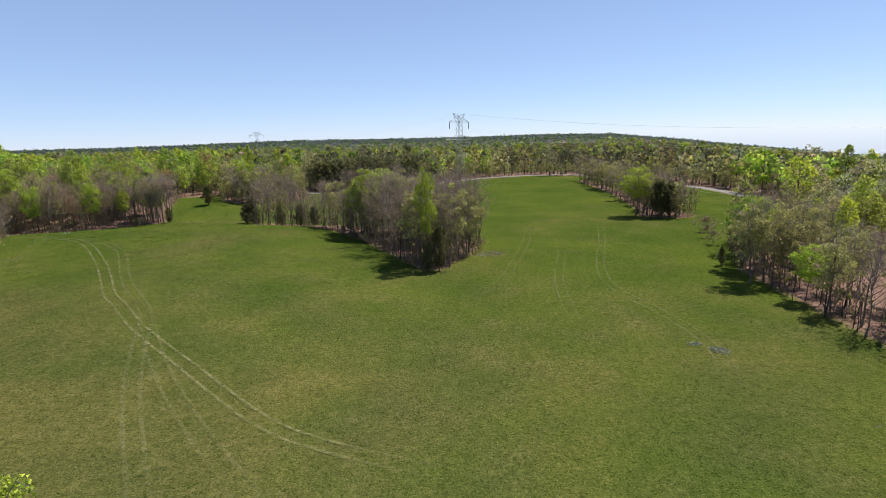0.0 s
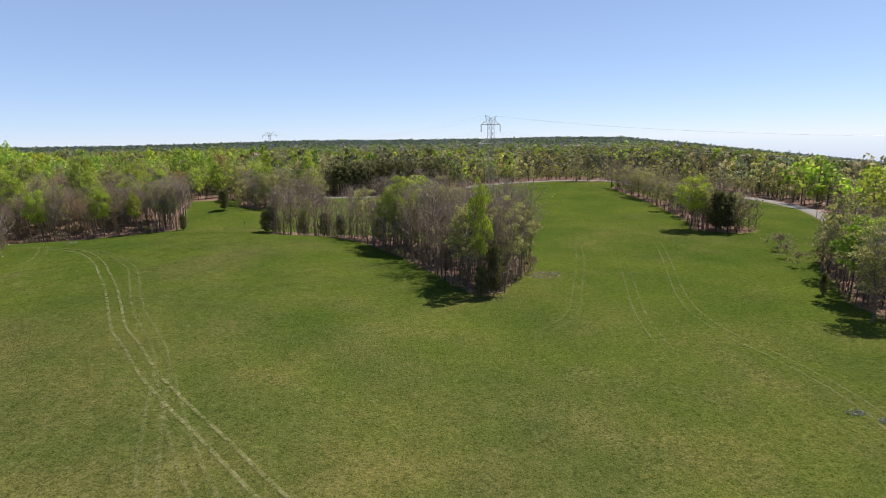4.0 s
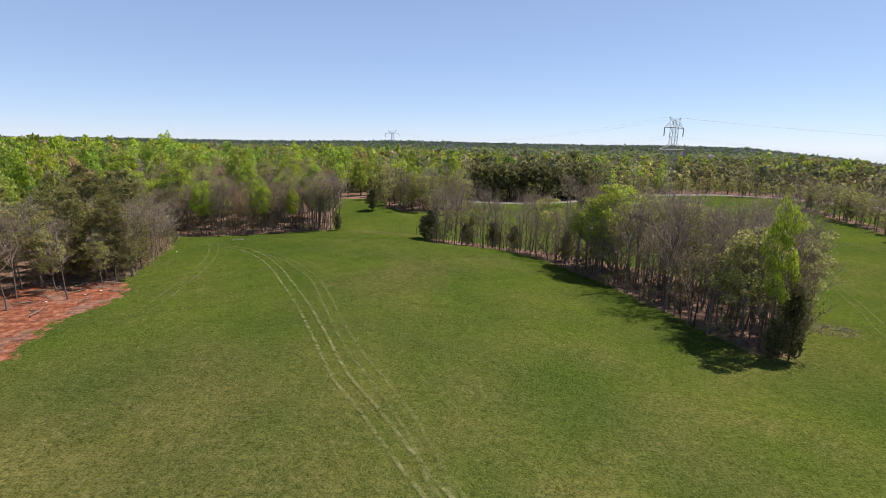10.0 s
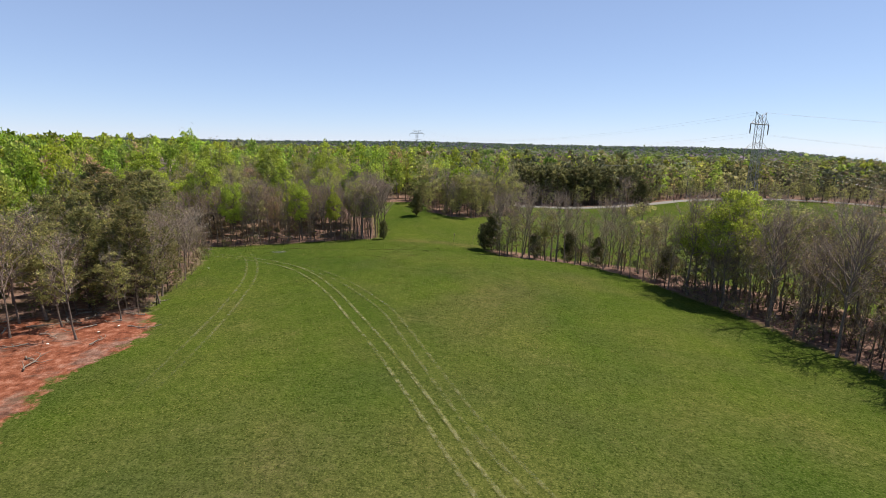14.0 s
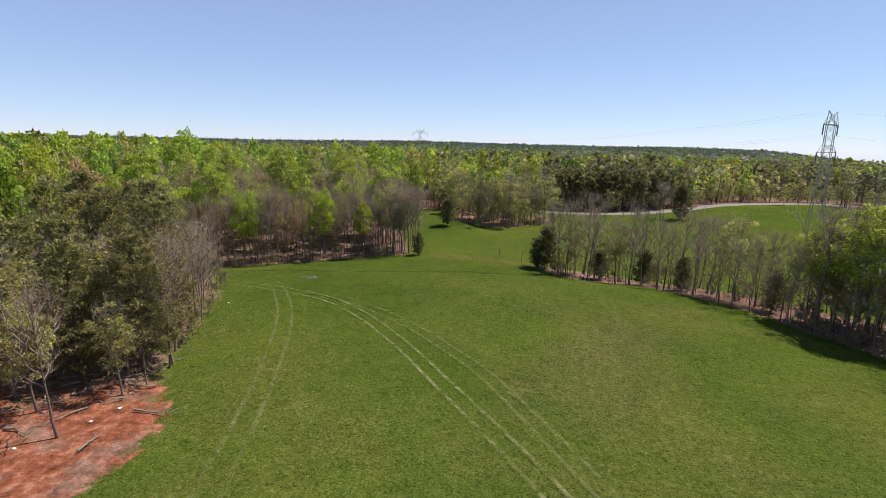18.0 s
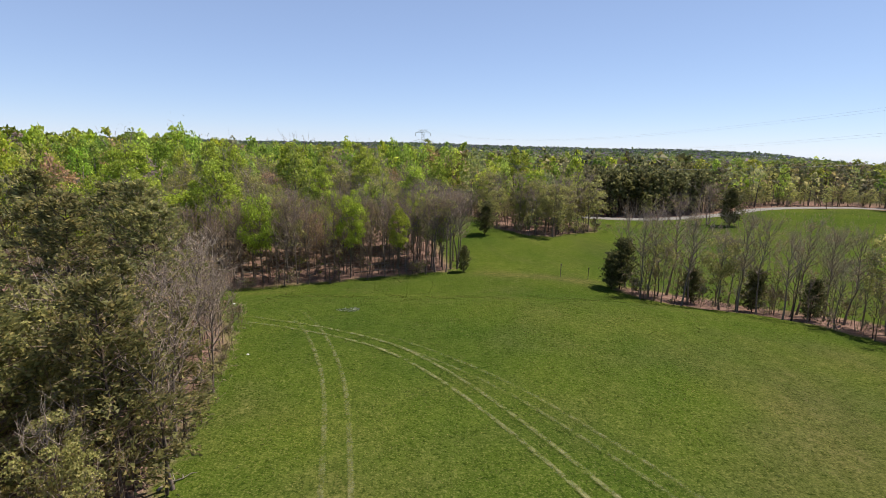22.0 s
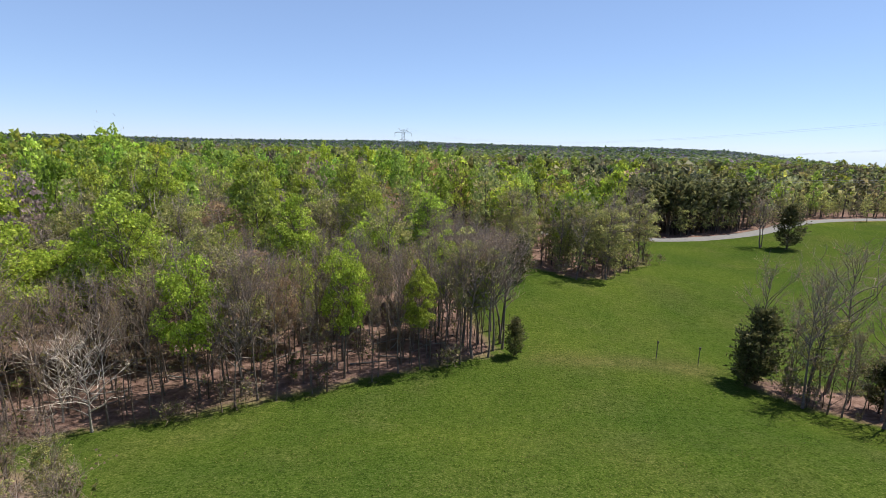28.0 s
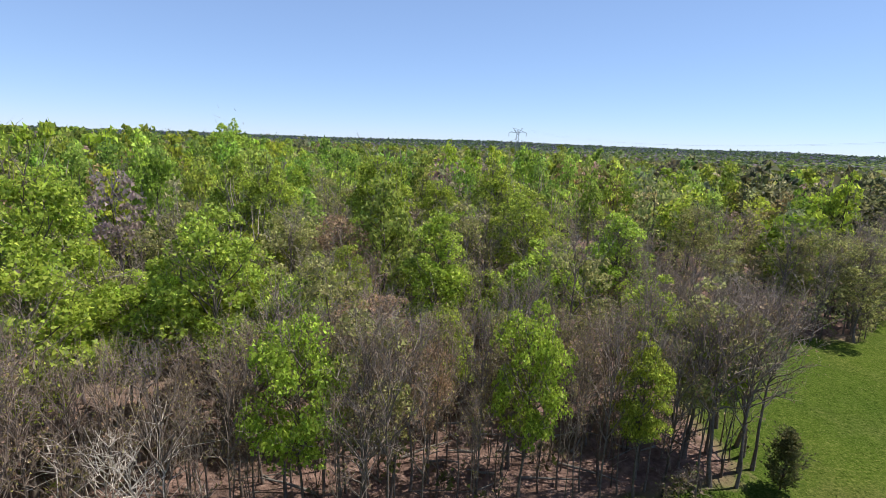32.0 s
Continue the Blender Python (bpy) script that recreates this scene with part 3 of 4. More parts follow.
# wheel tracks over the meadow
TRACKS = [
    ([(-50, 97), (-44, 95.2), (-38, 93), (-32, 90), (-27, 86.2), (-22, 79.5), (-17.4, 71), (-13.6, 62.5), (-9, 52), (-4.5, 40.5), (-0.5, 30), (3, 23.5), (7, 15.5), (11, 9), (16, 1.5), (20.5, -5.4), (25.2, -11.9), (30, -16), (40, -22)], 0.62, 0.8),
    ([(-34, 91), (-28.7, 89.5), (-22.5, 84.1), (-17.1, 77.7), (-12.5, 70), (-9, 63), (-4, 48), (-0.2, 37), (3.4, 29), (7.5, 18.7), (10.7, 3.1), (13.3, -7.4), (17.6, -20.7), (20, -28)], 0.34, 0.7),
    ([(-41, 100), (-37, 93.5), (-34, 86), (-31.7, 77.5), (-29.8, 65), (-29, 56.8), (-28.5, 50), (-28, 40)], 0.42, 0.85),
    ([(96, 92), (93.5, 84.9), (82.5, 62), (69.5, 39.3), (62.5, 28.7), (50, 20)], 0.3, 0.8),
    ([(92, 60), (81, 40), (74, 27), (68.6, 13.2), (66, 4.5)], 0.3, 0.8),
    ([(116, 82), (103.8, 61.1), (85.2, 30.9), (80.6, 17), (80.5, 8.7), (79.3, -1.8), (76.1, -10.1), (70, -19)], 0.34, 0.8),
    ([(4, 26), (9, 14), (14, 0), (20, -13), (27, -26)], 0.3, 0.8),
]
for ctrl, worn, gauge in TRACKS:
    line = curve_points(ctrl, 0.8)
    d = np.gradient(line, axis=0)
    d /= np.linalg.norm(d, axis=1, keepdims=True)
    side = np.stack([-d[:, 1], d[:, 0]], 1)
    track = tagged(new("wheel_track"), "pair of pale pressed wheel ruts crossing the green meadow", "track", "wheel tracks", "structure")
    for o in (-gauge, gauge):
        part("rut", ribbon("rut", line + side * o, (-0.24, -0.12, 0.0, 0.12, 0.24), (0.10, 0.105, 0.105, 0.105, 0.10), RUT, (0.0, worn, worn, worn, 0.0)), track)

# short grass blades and straw that catch the light on the meadow
r = np.random.default_rng(8)
n = 330000
px, py = r.uniform(-45, 100, n), r.uniform(-45, 135, n)
keep = (open_distance(px, py) > -0.5) & (inside_distance(CLAY, px, py) < 0)
px, py = px[keep], py[keep]
keep = r.uniform(0, 1, len(px)) < np.exp(-(np.abs(px - 8 + (py - 20) * 0.42) / 42) ** 2)
px, py = px[keep], py[keep]
n = len(px)
start = np.column_stack([px, py, land(px, py) - 0.03])
way = np.column_stack([r.normal(0, 0.10, n), r.normal(0, 0.10, n), r.uniform(0.05, 0.17, n)])
blade_v, blade_t = twigs(r, start, way, 0.022)
straw = (r.uniform(0, 1, n) < 0.24)[:, None]
blade_c = np.where(straw, (0.18, 0.16, 0.062), (0.070, 0.104, 0.0125)) * r.uniform(0.55, 1.35, (n, 1))
tagged(new("meadow_grass", mesh_of("meadow_grass", blade_v, blade_t, FOLIAGE, np.repeat(blade_c, 3, 0))), "short green meadow grass mixed with dry straw", "grass", kind="stuff")
# ---------------------------------------------------------------- woods
LABELS = {
    "poplar": ("tall slender broadleaf tree in bright green spring leaf", "tree", "leafing_tree"),
    "maple": ("round-crowned broadleaf tree with fresh yellow-green leaves", "tree", "maple_tree"),
    "olive": ("budding broadleaf tree with thin olive-yellow foliage", "tree", "budding_tree"),
    "bare": ("leafless grey-brown broadleaf tree with fine twigs", "tree", "bare_tree"),
    "tan": ("flowering broadleaf tree with pinkish tan crown", "tree", "blossoming_tree"),
    "sapling": ("thin leafless young tree with upright branches", "tree", "sapling"),
    "pine": ("shaggy olive-green pine at the wood's edge", "tree", "pine_tree"),
    "plantation": ("tall dark pine with a bare straight trunk", "tree", "plantation_pine"),
    "cedar": ("dense dark green conical red cedar", "tree", "cedar_tree"),
    "pole": ("slender leafless forest tree with a straight bare trunk", "tree", "forest_tree"),
    "snag": ("pale crooked dead tree with whitened branches", "tree", "dead_tree"),
    "shrub": ("low tangled brownish shrub at the edge of the grass", "shrub", "shrub"),
}
VARIANTS = {"poplar": 4, "maple": 3, "olive": 4, "bare": 5, "tan": 2, "sapling": 4, "pine": 4, "plantation": 2, "cedar": 3, "shrub": 3, "pole": 5, "snag": 2}
stock, stock_near, stock_mid, stock_far, stock_hill = {}, {}, {}, {}, {}
for i, (kind, count) in enumerate(VARIANTS.items()):
    full = []
    for j in range(count):
        (sv, st, sc), (wv, wt, wc), (cv, ct, cc) = grow(kind, 100 * i + j)
        full.append((mesh_of("trunk", sv, st, BARK, sc, smooth=True), mesh_of("limb_frame", wv, wt, BARK, wc), mesh_of("crown", cv, ct, FOLIAGE, cc)))
    for j in range(2):
        (sv, st, sc), (wv, wt, wc), (cv, ct, cc) = grow(kind, 100 * i + 90 + j, 1)
        full.append((mesh_of("trunk", sv, st, BARK, sc, smooth=True), mesh_of("limb_frame", wv, wt, BARK, wc), mesh_of("crown", cv, ct, FOLIAGE, cc)))
    stock[kind] = full

    for store, level, n in ((stock_near, 1, 5), (stock_mid, 2, 4), (stock_far, 3, 4), (stock_hill, 4, 3)):
        store[kind] = []
        for j in range(n):
            made = Shape()
            for piece in grow(kind, 100 * i + 20 * level + j, level):
                made.add(*piece)
            store[kind].append(made.arrays())

first, tree_count = {}, collections.Counter()


def plant(kind, x, y, height=None, width=1.0, variant=None, turn=None):
    """One tree as a thing of its own: an empty at its foot with trunk and crown."""
    tree_count[kind] += 1
    n = tree_count[kind]
    j = (n * 7 // 3) % VARIANTS[kind] if variant is None else variant
    if variant is None and (x > 138 or y > 215):
        j = VARIANTS[kind] + n % 2
    s = (height or KINDS[kind]["h"]) / KINDS[kind]["h"]
    turn = n * 2.399 if turn is None else turn
    m = Matrix.LocRotScale((x, y, float(land(x, y)) - 0.12), Euler((0, 0, turn)), (s * width, s * width, s))
    if (kind, j) not in first:
        label, category, name = LABELS[kind]
        ob = tagged(new(name), label, category, category + "s of the wood edge: " + name.replace("_", " "))
        part("trunk", stock[kind][j][0], ob)
        tagged(part("limb_frame", stock[kind][j][1], ob), kind="stuff")
        part("crown", stock[kind][j][2], ob)
        first[kind, j] = ob
        ob.matrix_basis = m
        return ob
    ob = copy_thing(first[kind, j], Matrix.Identity(4))
    ob.matrix_basis = m
    return ob


def choose(rng, weights):
    names, w = list(weights), np.array(list(weights.values()), float)
    return names[rng.choice(len(names), p=w / w.sum())]


def spots(rng, x0, x1, y0, y1, step, jitter=0.42):
    a, b = np.meshgrid(np.arange(x0, x1, step), np.arange(y0, y1, step * 0.87))
    a = a + (np.arange(a.shape[0]) % 2)[:, None] * step / 2
    a, b = a.ravel(), b.ravel()
    return a + rng.uniform(-jitter, jitter, a.size) * step, b + rng.uniform(-jitter, jitter, a.size) * step


def mix_at(x, y, depth):
    """Kinds of trees at a place; depth: metres behind the edge of the wood."""
    if x < -36 and 78 < y < 111 and depth < 26:
        return {"bare": 0.66, "olive": 0.28, "sapling": 0.06}
    if x < -30 and y < 112:
        return {"pine": 0.34, "bare": 0.34, "olive": 0.24, "poplar": 0.08} if depth < 26 else {"poplar": 0.5, "maple": 0.12, "olive": 0.24, "bare": 0.08, "pine": 0.06}
    if x < -10 and y < 300:
        if depth < 9:
            return {"pole": 0.60, "bare": 0.26, "olive": 0.04, "poplar": 0.06, "maple": 0.02, "tan": 0.02}
        if depth < 14:
            return {"pole": 0.10, "bare": 0.08, "olive": 0.14, "poplar": 0.48, "maple": 0.12, "tan": 0.08}
        return {"poplar": 0.52, "maple": 0.12, "olive": 0.18, "bare": 0.09, "tan": 0.09}
    if y > 180 and 34 < x < 90 and y < 262:
        return {"plantation": 0.9, "bare": 0.1}
    if x > 195 or (x > 120 and y > 300):
        return {"plantation": 0.36, "olive": 0.34, "bare": 0.14, "maple": 0.08, "poplar": 0.08}
    if x > 80 and y < 120:
        return {"olive": 0.60, "maple": 0.18, "poplar": 0.06, "bare": 0.16}
    if y > 180:
        return {"olive": 0.38, "bare": 0.17, "poplar": 0.18, "maple": 0.11, "tan": 0.08, "plantation": 0.08}
    return {"olive": 0.4, "bare": 0.3, "poplar": 0.2, "maple": 0.1}


class Wood:
    """Many trees in one mesh."""

    def __init__(self):
        self.s = Shape()

    def add(self, rng, stock_kind, kind, x, y, scale, shade, wide=1.0):
        v, t, c = stock_kind[kind][rng.integers(len(stock_kind[kind]))]
        a = rng.uniform(0, 7)
        ca, sa = math.cos(a) * scale * wide, math.sin(a) * scale * wide
        w = np.column_stack([v[:, 0] * ca - v[:, 1] * sa + x, v[:, 0] * sa + v[:, 1] * ca + y, v[:, 2] * scale * rng.uniform(0.9, 1.12) + float(land(x, y)) - 0.2])
        self.s.add(w, t, c * shade)

    def finish(self, name, label):
        v, t, c = self.s.arrays()
        return tagged(new(name, mesh_of(name, v, t, FOLIAGE, c)), label, "woodland", kind="stuff")


rng = np.random.default_rng(5)
taken = []          # places of the chosen single trees

# --- single trees that stand out
SINGLE = [
    ("maple", -50.5, 123.5, 16.2, 0.72), ("poplar", -28, 128.6, 14, 0.72), ("maple", -36.5, 127, 14.8, 0.66), ("snag", -57.5, 117.5, 9, 1.0), ("snag", -61, 119.5, 8, 1.0), ("tan", -56, 151, 17, 1.0), ("poplar", -110, 230, 23, 1.1), ("poplar", -20, 136, 14, 1.0), ("bare", -17, 136, 13, 1.2), ("bare", -17.5, 140, 13, 1.2),
    ("poplar", -62, 136, 17.5, 1.25), ("poplar", -66, 130, 16.5, 1.2), ("poplar", -34, 143, 17, 1.2), ("poplar", -26, 148, 17.5, 1.15),
    ("tan", -43, 129, 12.5, 0.7), ("bare", -21.5, 131.5, 13.5, 1.15), ("bare", -18.5, 133.5, 13, 1.1), ("poplar", -25, 139, 15.5, 1.1),
    ("bare", -41.6, 54, 10.5, 1.0), ("olive", -45.5, 57.5, 10, 1.0), ("bare", -48.5, 54, 10.5, 1.0), ("bare", -51, 58.5, 11.5, 1.0), ("olive", -40.6, 60.3, 8.5, 0.9), ("bare", -46, 49, 10, 1.1), ("pine", -41, 64.5, 14, 1.1), ("olive", -44, 67, 12.5, 1.0), ("pine", -48.5, 67, 15.5, 1.05), ("pine", -45.5, 63, 14, 1.0), ("pine", -42.5, 69, 13, 1.0), ("bare", -40.5, 69.5, 10.5, 1.1), ("pine", -47, 82, 16, 1.1), ("pine", -51, 88, 17, 1.05), ("pine", -52, 79, 17, 1.1), ("pine", -56, 92, 16.5, 1.1), ("pine", -57, 84, 17, 1.1),
    ("bare", -43.5, 72.5, 11, 1.1), ("bare", -43, 80, 10.5, 1.1), ("bare", -44.5, 86, 9.5, 1.1), ("olive", -49, 60, 13.5, 1.1),
    ("maple", 53, 43.6, 20.5, 0.38), ("cedar", 55, 42.6, 8.6, 0.85), ("cedar", 52.3, 42.0, 6.0, 0.9), ("sapling", 57.5, 44, 12, 1.2), ("bare", 56.8, 46, 14, 0.9), ("cedar", 20.5, 118.5, 6.2, 1.3), ("cedar", 26.5, 112, 6.8, 1.25), ("cedar", 31, 106, 5.5, 1.3), ("cedar", 41, 96, 6, 1.2), ("poplar", 45, 83, 20, 0.95),
    ("poplar", 50, 88, 21.5, 1.4), ("olive", 53, 80, 18.5, 0.95), ("olive", 57, 70, 19, 1.1), ("olive", 57, 90, 19, 1.0), ("bare", 53, 93, 16, 1.0), ("poplar", 44, 90, 16.5, 1.1), ("olive", 38, 101, 15.5, 1.1),
    ("cedar", 11, 125, 9.2, 1.1), ("cedar", 9.2, 124.2, 6.5, 1.2), ("bare", 12.6, 126.5, 13, 0.9),
    ("cedar", -8.5, 159.5, 7.6, 1.25), ("bare", 73.5, 205, 12.5, 1.6), ("bare", 75, 206.5, 11, 1.3), ("cedar", 80, 203, 11, 1.5), ("shrub", 78, 201, 3, 1.2),
    ("maple", 133, 88.5, 16, 1.1), ("cedar", 136.8, 82.5, 12, 1.0), ("cedar", 139.5, 81, 11.5, 1.05), ("cedar", 141.5, 83, 9.5, 1.0), ("bare", 144, 90, 15, 1.3), ("olive", 146, 101, 11, 1.2), ("bare", 151, 108, 13, 1.2), ("olive", 155, 121, 12, 1.2),
    ("olive", 107.5, 14.5, 15.5, 1.1), ("maple", 111, 20, 16, 0.62), ("olive", 104, 14, 14, 1.1), ("olive", 112, 12, 15, 1.0),
    ("maple", 13.6, -31, 11.3, 1.0), ("olive", 12, 168, 15, 1.1), ("bare", 18, 173, 16, 1.1), ("olive", 5, 165, 14, 1.0),
    ("olive", 23, 178, 16.5, 1.15), ("bare", 1, 166, 13, 1.0), ("shrub", 30, 181, 2, 1.2), ("cedar", -16.2, 131.8, 4.4, 1.2), ("bare", -17.2, 134, 14, 1.0), ("bare", -19.5, 131.6, 13, 0.9), ("bare", -16.8, 137.5, 13.5, 1.2),
    ("shrub", 132, 57, 3.5, 1.6), ("shrub", 127, 50, 3, 1.5), ("shrub", 136, 60, 2.6, 1.6), ("shrub", 122, 43, 3, 1.4), ("cedar", 109.5, 26.5, 3.5, 0.9),
    ("shrub", 75, -33, 3.2, 1.5), ("shrub", 79, -30, 2.8, 1.5),
]
for kind, x, y, h, w in SINGLE:
    plant(kind, x, y, h, w)
    taken.append((x, y))


def free(x, y, gap):
    return all((x - a) ** 2 + (y - b) ** 2 > gap * gap for a, b in taken)


# --- trees along the edges, each a thing of its own
rng = np.random.default_rng(21)
for step, poly, weights, hr in (
        (2.2, HEDGE, None, None), (3.8, FARHEDGE, {"bare": 0.36, "olive": 0.3, "cedar": 0.06, "shrub": 0.28}, (0.66, 0.98))):
    xs, ys = spots(rng, -5, 185, 36, 210, step)
    ok = inside_distance(poly, xs, ys) > 0.7
    for x, y in zip(xs[ok], ys[ok]):
        if not free(x, y, 2.2):
            continue
        if weights:
            kind = choose(rng, weights)
            s = rng.uniform(1.3, 2.4) if kind == "shrub" else rng.uniform(*hr)
        elif y > 92:
            if rng.uniform() < 0.27:
                continue
            kind, s = choose(rng, {"sapling": 0.40, "bare": 0.26, "shrub": 0.24, "olive": 0.075}), rng.uniform(0.58, 1.08)
        else:
            if rng.uniform() < 0.44:
                continue
            kind, s = choose(rng, {"bare": 0.66, "sapling": 0.22, "olive": 0.12}), rng.uniform(0.72, 1.16) if 64 < y else rng.uniform(0.85, 1.25)
        plant(kind, x, y, KINDS[kind]["h"] * s, rng.uniform(0.9, 1.2))
        taken.append((x, y))
rng = np.random.default_rng(22)
edge_spots = [(-75, -14, 30, 160, 4.1, 24), (-68, -14, 110, 150, 1.75, 9.5), (-62, -36, 66, 110, 2.6, 12), (-78, -14, 118, 172, 5.6, 42), (-14, 34, 156, 186, 5.0, 14), (92, 135, -20, 52, 5.0, 15)]
for x0, x1, y0, y1, step, deep in edge_spots:
    xs, ys = spots(rng, x0, x1, y0, y1, step)
    ds = -inside_distance(FIELD, xs, ys)
    for x, y, d in zip(xs, ys, ds):
        if not 0.8 < d < deep or not free(x, y, min(2.4, step * 0.7)):
            continue
        if any((x - a) ** 2 + (y + 1.5 - b) ** 2 < 6 for a, b in ((-50.5, 123.5), (-28, 128.6), (-36.5, 127))):
            continue
        if inside_distance(CLAY, x, y) > -2.0 and rng.uniform() > 0.12:
            continue
        kind = choose(rng, mix_at(x, y, d))
        if kind == "olive" and x < -48 and 110 < y < 128:
            kind = "bare"
        if kind in ("poplar", "maple", "tan") and not free(x, y, 4.8):
            continue
        s = rng.uniform(0.78, 1.08) * (0.93 if y > 111 and x < -10 and kind in ("bare", "pole") else 1.15 if y > 114 and x < -10 else 0.9) * (1.0 if x > -36 or not 70 < y < 112 else 0.72 if y < 88 else 0.42)
        if kind in ("poplar", "maple", "tan"):
            s *= rng.uniform(0.78, 1.2)
        plant(kind, x, y, KINDS[kind]["h"] * s * (0.92 if x > 90 else 1.0), rng.uniform(0.78, 1.02) if kind == "poplar" else rng.uniform(0.62, 0.85) if kind in ("bare", "pole") and y > 111 and x < -10 else rng.uniform(0.9, 1.15))
        taken.append((x, y))
rng = np.random.default_rng(23)
xs, ys = spots(rng, -60, 130, 25, 190, 2.4)
for x, y, d in zip(xs, ys, open_distance(xs, ys)):
    if -2.2 < d < -0.2 and (x < 75) and rng.uniform() < (0.85 if x > -5 else 0.6) and free(x, y, 1.1) and inside_distance(CLAY, x, y) < -1:
        plant("shrub", x, y, rng.uniform(0.9, 2.9), rng.uniform(0.9, 1.5))
        taken.append((x, y))

# --- saplings, brush and dead stems under and before the taller trees
brush, rng = Wood(), np.random.default_rng(24)
ROADLINE = curve_points(ROAD, 2.0)
xs, ys = spots(rng, -75, 182, -20, 206, 2.5)
ds = -open_distance(xs, ys)
ok = (ds > 0.6) & (ds < 16) & (inside_distance(CLAY, xs, ys) < 1) & ((ys < 150) | (xs > 60)) & ((ys < 215) & (xs < 182))
ok &= (xs > -75) & ~((xs > 60) & (ds > 9))
for x, y in zip(xs[ok], ys[ok]):
    kind = choose(rng, {"sapling": 0.5, "shrub": 0.34, "bare": 0.16})
    s = {"sapling": rng.uniform(0.45, 1.0), "shrub": rng.uniform(0.5, 1.3), "bare": rng.uniform(0.4, 0.7)}[kind]
    if x < -10 and y > 110 and rng.uniform() < 0.45 or x > -8 and y > 92 and rng.uniform() < 0.5:
        continue
    if x < -36 and 70 < y < 112:
        s *= 0.6
    elif x < -10 and y > 110:
        s *= 0.8
    brush.add(rng, stock_mid if x > 30 and y < 90 or x > 60 else stock_near, kind, x, y, s, rng.uniform(0.7, 1.1) * np.ones(3))
xs, ys = (np.concatenate(q) for q in zip(spots(rng, -12, 215, 158, 268, 3.4), spots(rng, 128, 262, 40, 158, 3.6), spots(rng, 215, 262, 158, 268, 3.6)))
ds = -open_distance(xs, ys)
for x, y, d in zip(xs, ys, ds):
    if 0.8 < d < (13 if x < 128 else 22) and np.hypot(*(ROADLINE - (x, y)).T).min() > 4.5 and inside_distance(FARHEDGE, x, y) < 0:
        kind = choose(rng, {"bare": 0.4, "olive": 0.4, "sapling": 0.2})
        brush.add(rng, stock_mid, kind, x, y, rng.uniform(0.35, 0.72), rng.uniform(0.7, 1.1) * np.ones(3))
brush.finish("undergrowth", "tangled leafless brush and saplings under the trees")

# --- the woods behind them
mid, far, hills, rng = Wood(), Wood(), Wood(), np.random.default_rng(25)
spot_arr = np.array(taken)


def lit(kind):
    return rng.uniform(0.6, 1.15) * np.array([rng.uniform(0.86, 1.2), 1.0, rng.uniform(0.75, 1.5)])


xs, ys = spots(rng, -160, 250, 20, 330, 6.4)
ds = -open_distance(xs, ys)
ok = (ds > 1.5) & (np.hypot(xs + 5, ys - 80) < 250) & (inside_distance(HEDGE, xs, ys) < -1) & (inside_distance(FARHEDGE, xs, ys) < -1)
ok &= (inside_distance(CLAY, xs, ys) < -2) & ((xs > -46) | (ys > 20))
for x, y, d in zip(xs[ok], ys[ok], ds[ok]):
    if ((spot_arr - (x, y)) ** 2).sum(1).min() < 9:
        continue
    if np.hypot(*(ROADLINE - (x, y)).T).min() < 5.5:
        continue
    kind = choose(rng, mix_at(x, y, d))
    if kind == "plantation" and x > 150:
        kind = "olive" if rng.uniform() < 0.5 else "cedar"
    mid.add(rng, stock_near if (-85 < x < 0 and y < 170) or (x > 80 and y < 50) else stock_far if y > 250 or x < -118 or x > 195 else stock_mid, kind, x, y, rng.uniform(0.75, 1.32) * (0.7 if kind == "bare" else 1.0) * (0.9 if x < -55 else 0.78 if x > 80 and y < 60 else 1.0), lit(kind), 0.74 if kind == "poplar" else 0.9)
xs, ys = spots(rng, 34, 94, 221, 250, 3.4)
ok = (inside_distance(FIELD, xs, ys) < -6) & (np.array([np.hypot(*(ROADLINE - q).T).min() for q in zip(xs, ys)]) > 5.5)
for x, y in zip(xs[ok], ys[ok]):
    mid.add(rng, stock_mid, "plantation", x, y, rng.uniform(0.97, 1.05), rng.uniform(0.85, 1.1) * np.ones(3))
xs, ys = spots(rng, -900, 1000, -330, 950, 11.0)
ok = (np.hypot(xs + 5, ys - 80) < 820) & (open_distance(xs, ys) < -3)
for x, y in zip(xs[ok], ys[ok]):
    r, b = math.hypot(x + 5, y - 80), math.degrees(math.atan2(x, y + 20))
    inner = -160 < x < 250 and 20 < y < 330 and r <= 250
    if inner or (r > 320 and not -56 < b < 64) or abs(b) > 80 or y < -60:
        continue
    kind = choose(rng, mix_at(x, y, 99))
    if x > 150 and y > 60 and rng.uniform() < 0.42:
        kind = "plantation"
    beside = y < 60 and 80 < x < 200
    if kind == "plantation" and y < 60:
        kind = "olive"
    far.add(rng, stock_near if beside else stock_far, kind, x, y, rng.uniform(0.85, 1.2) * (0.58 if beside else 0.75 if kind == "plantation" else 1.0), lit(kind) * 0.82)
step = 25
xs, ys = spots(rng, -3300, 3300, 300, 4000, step)
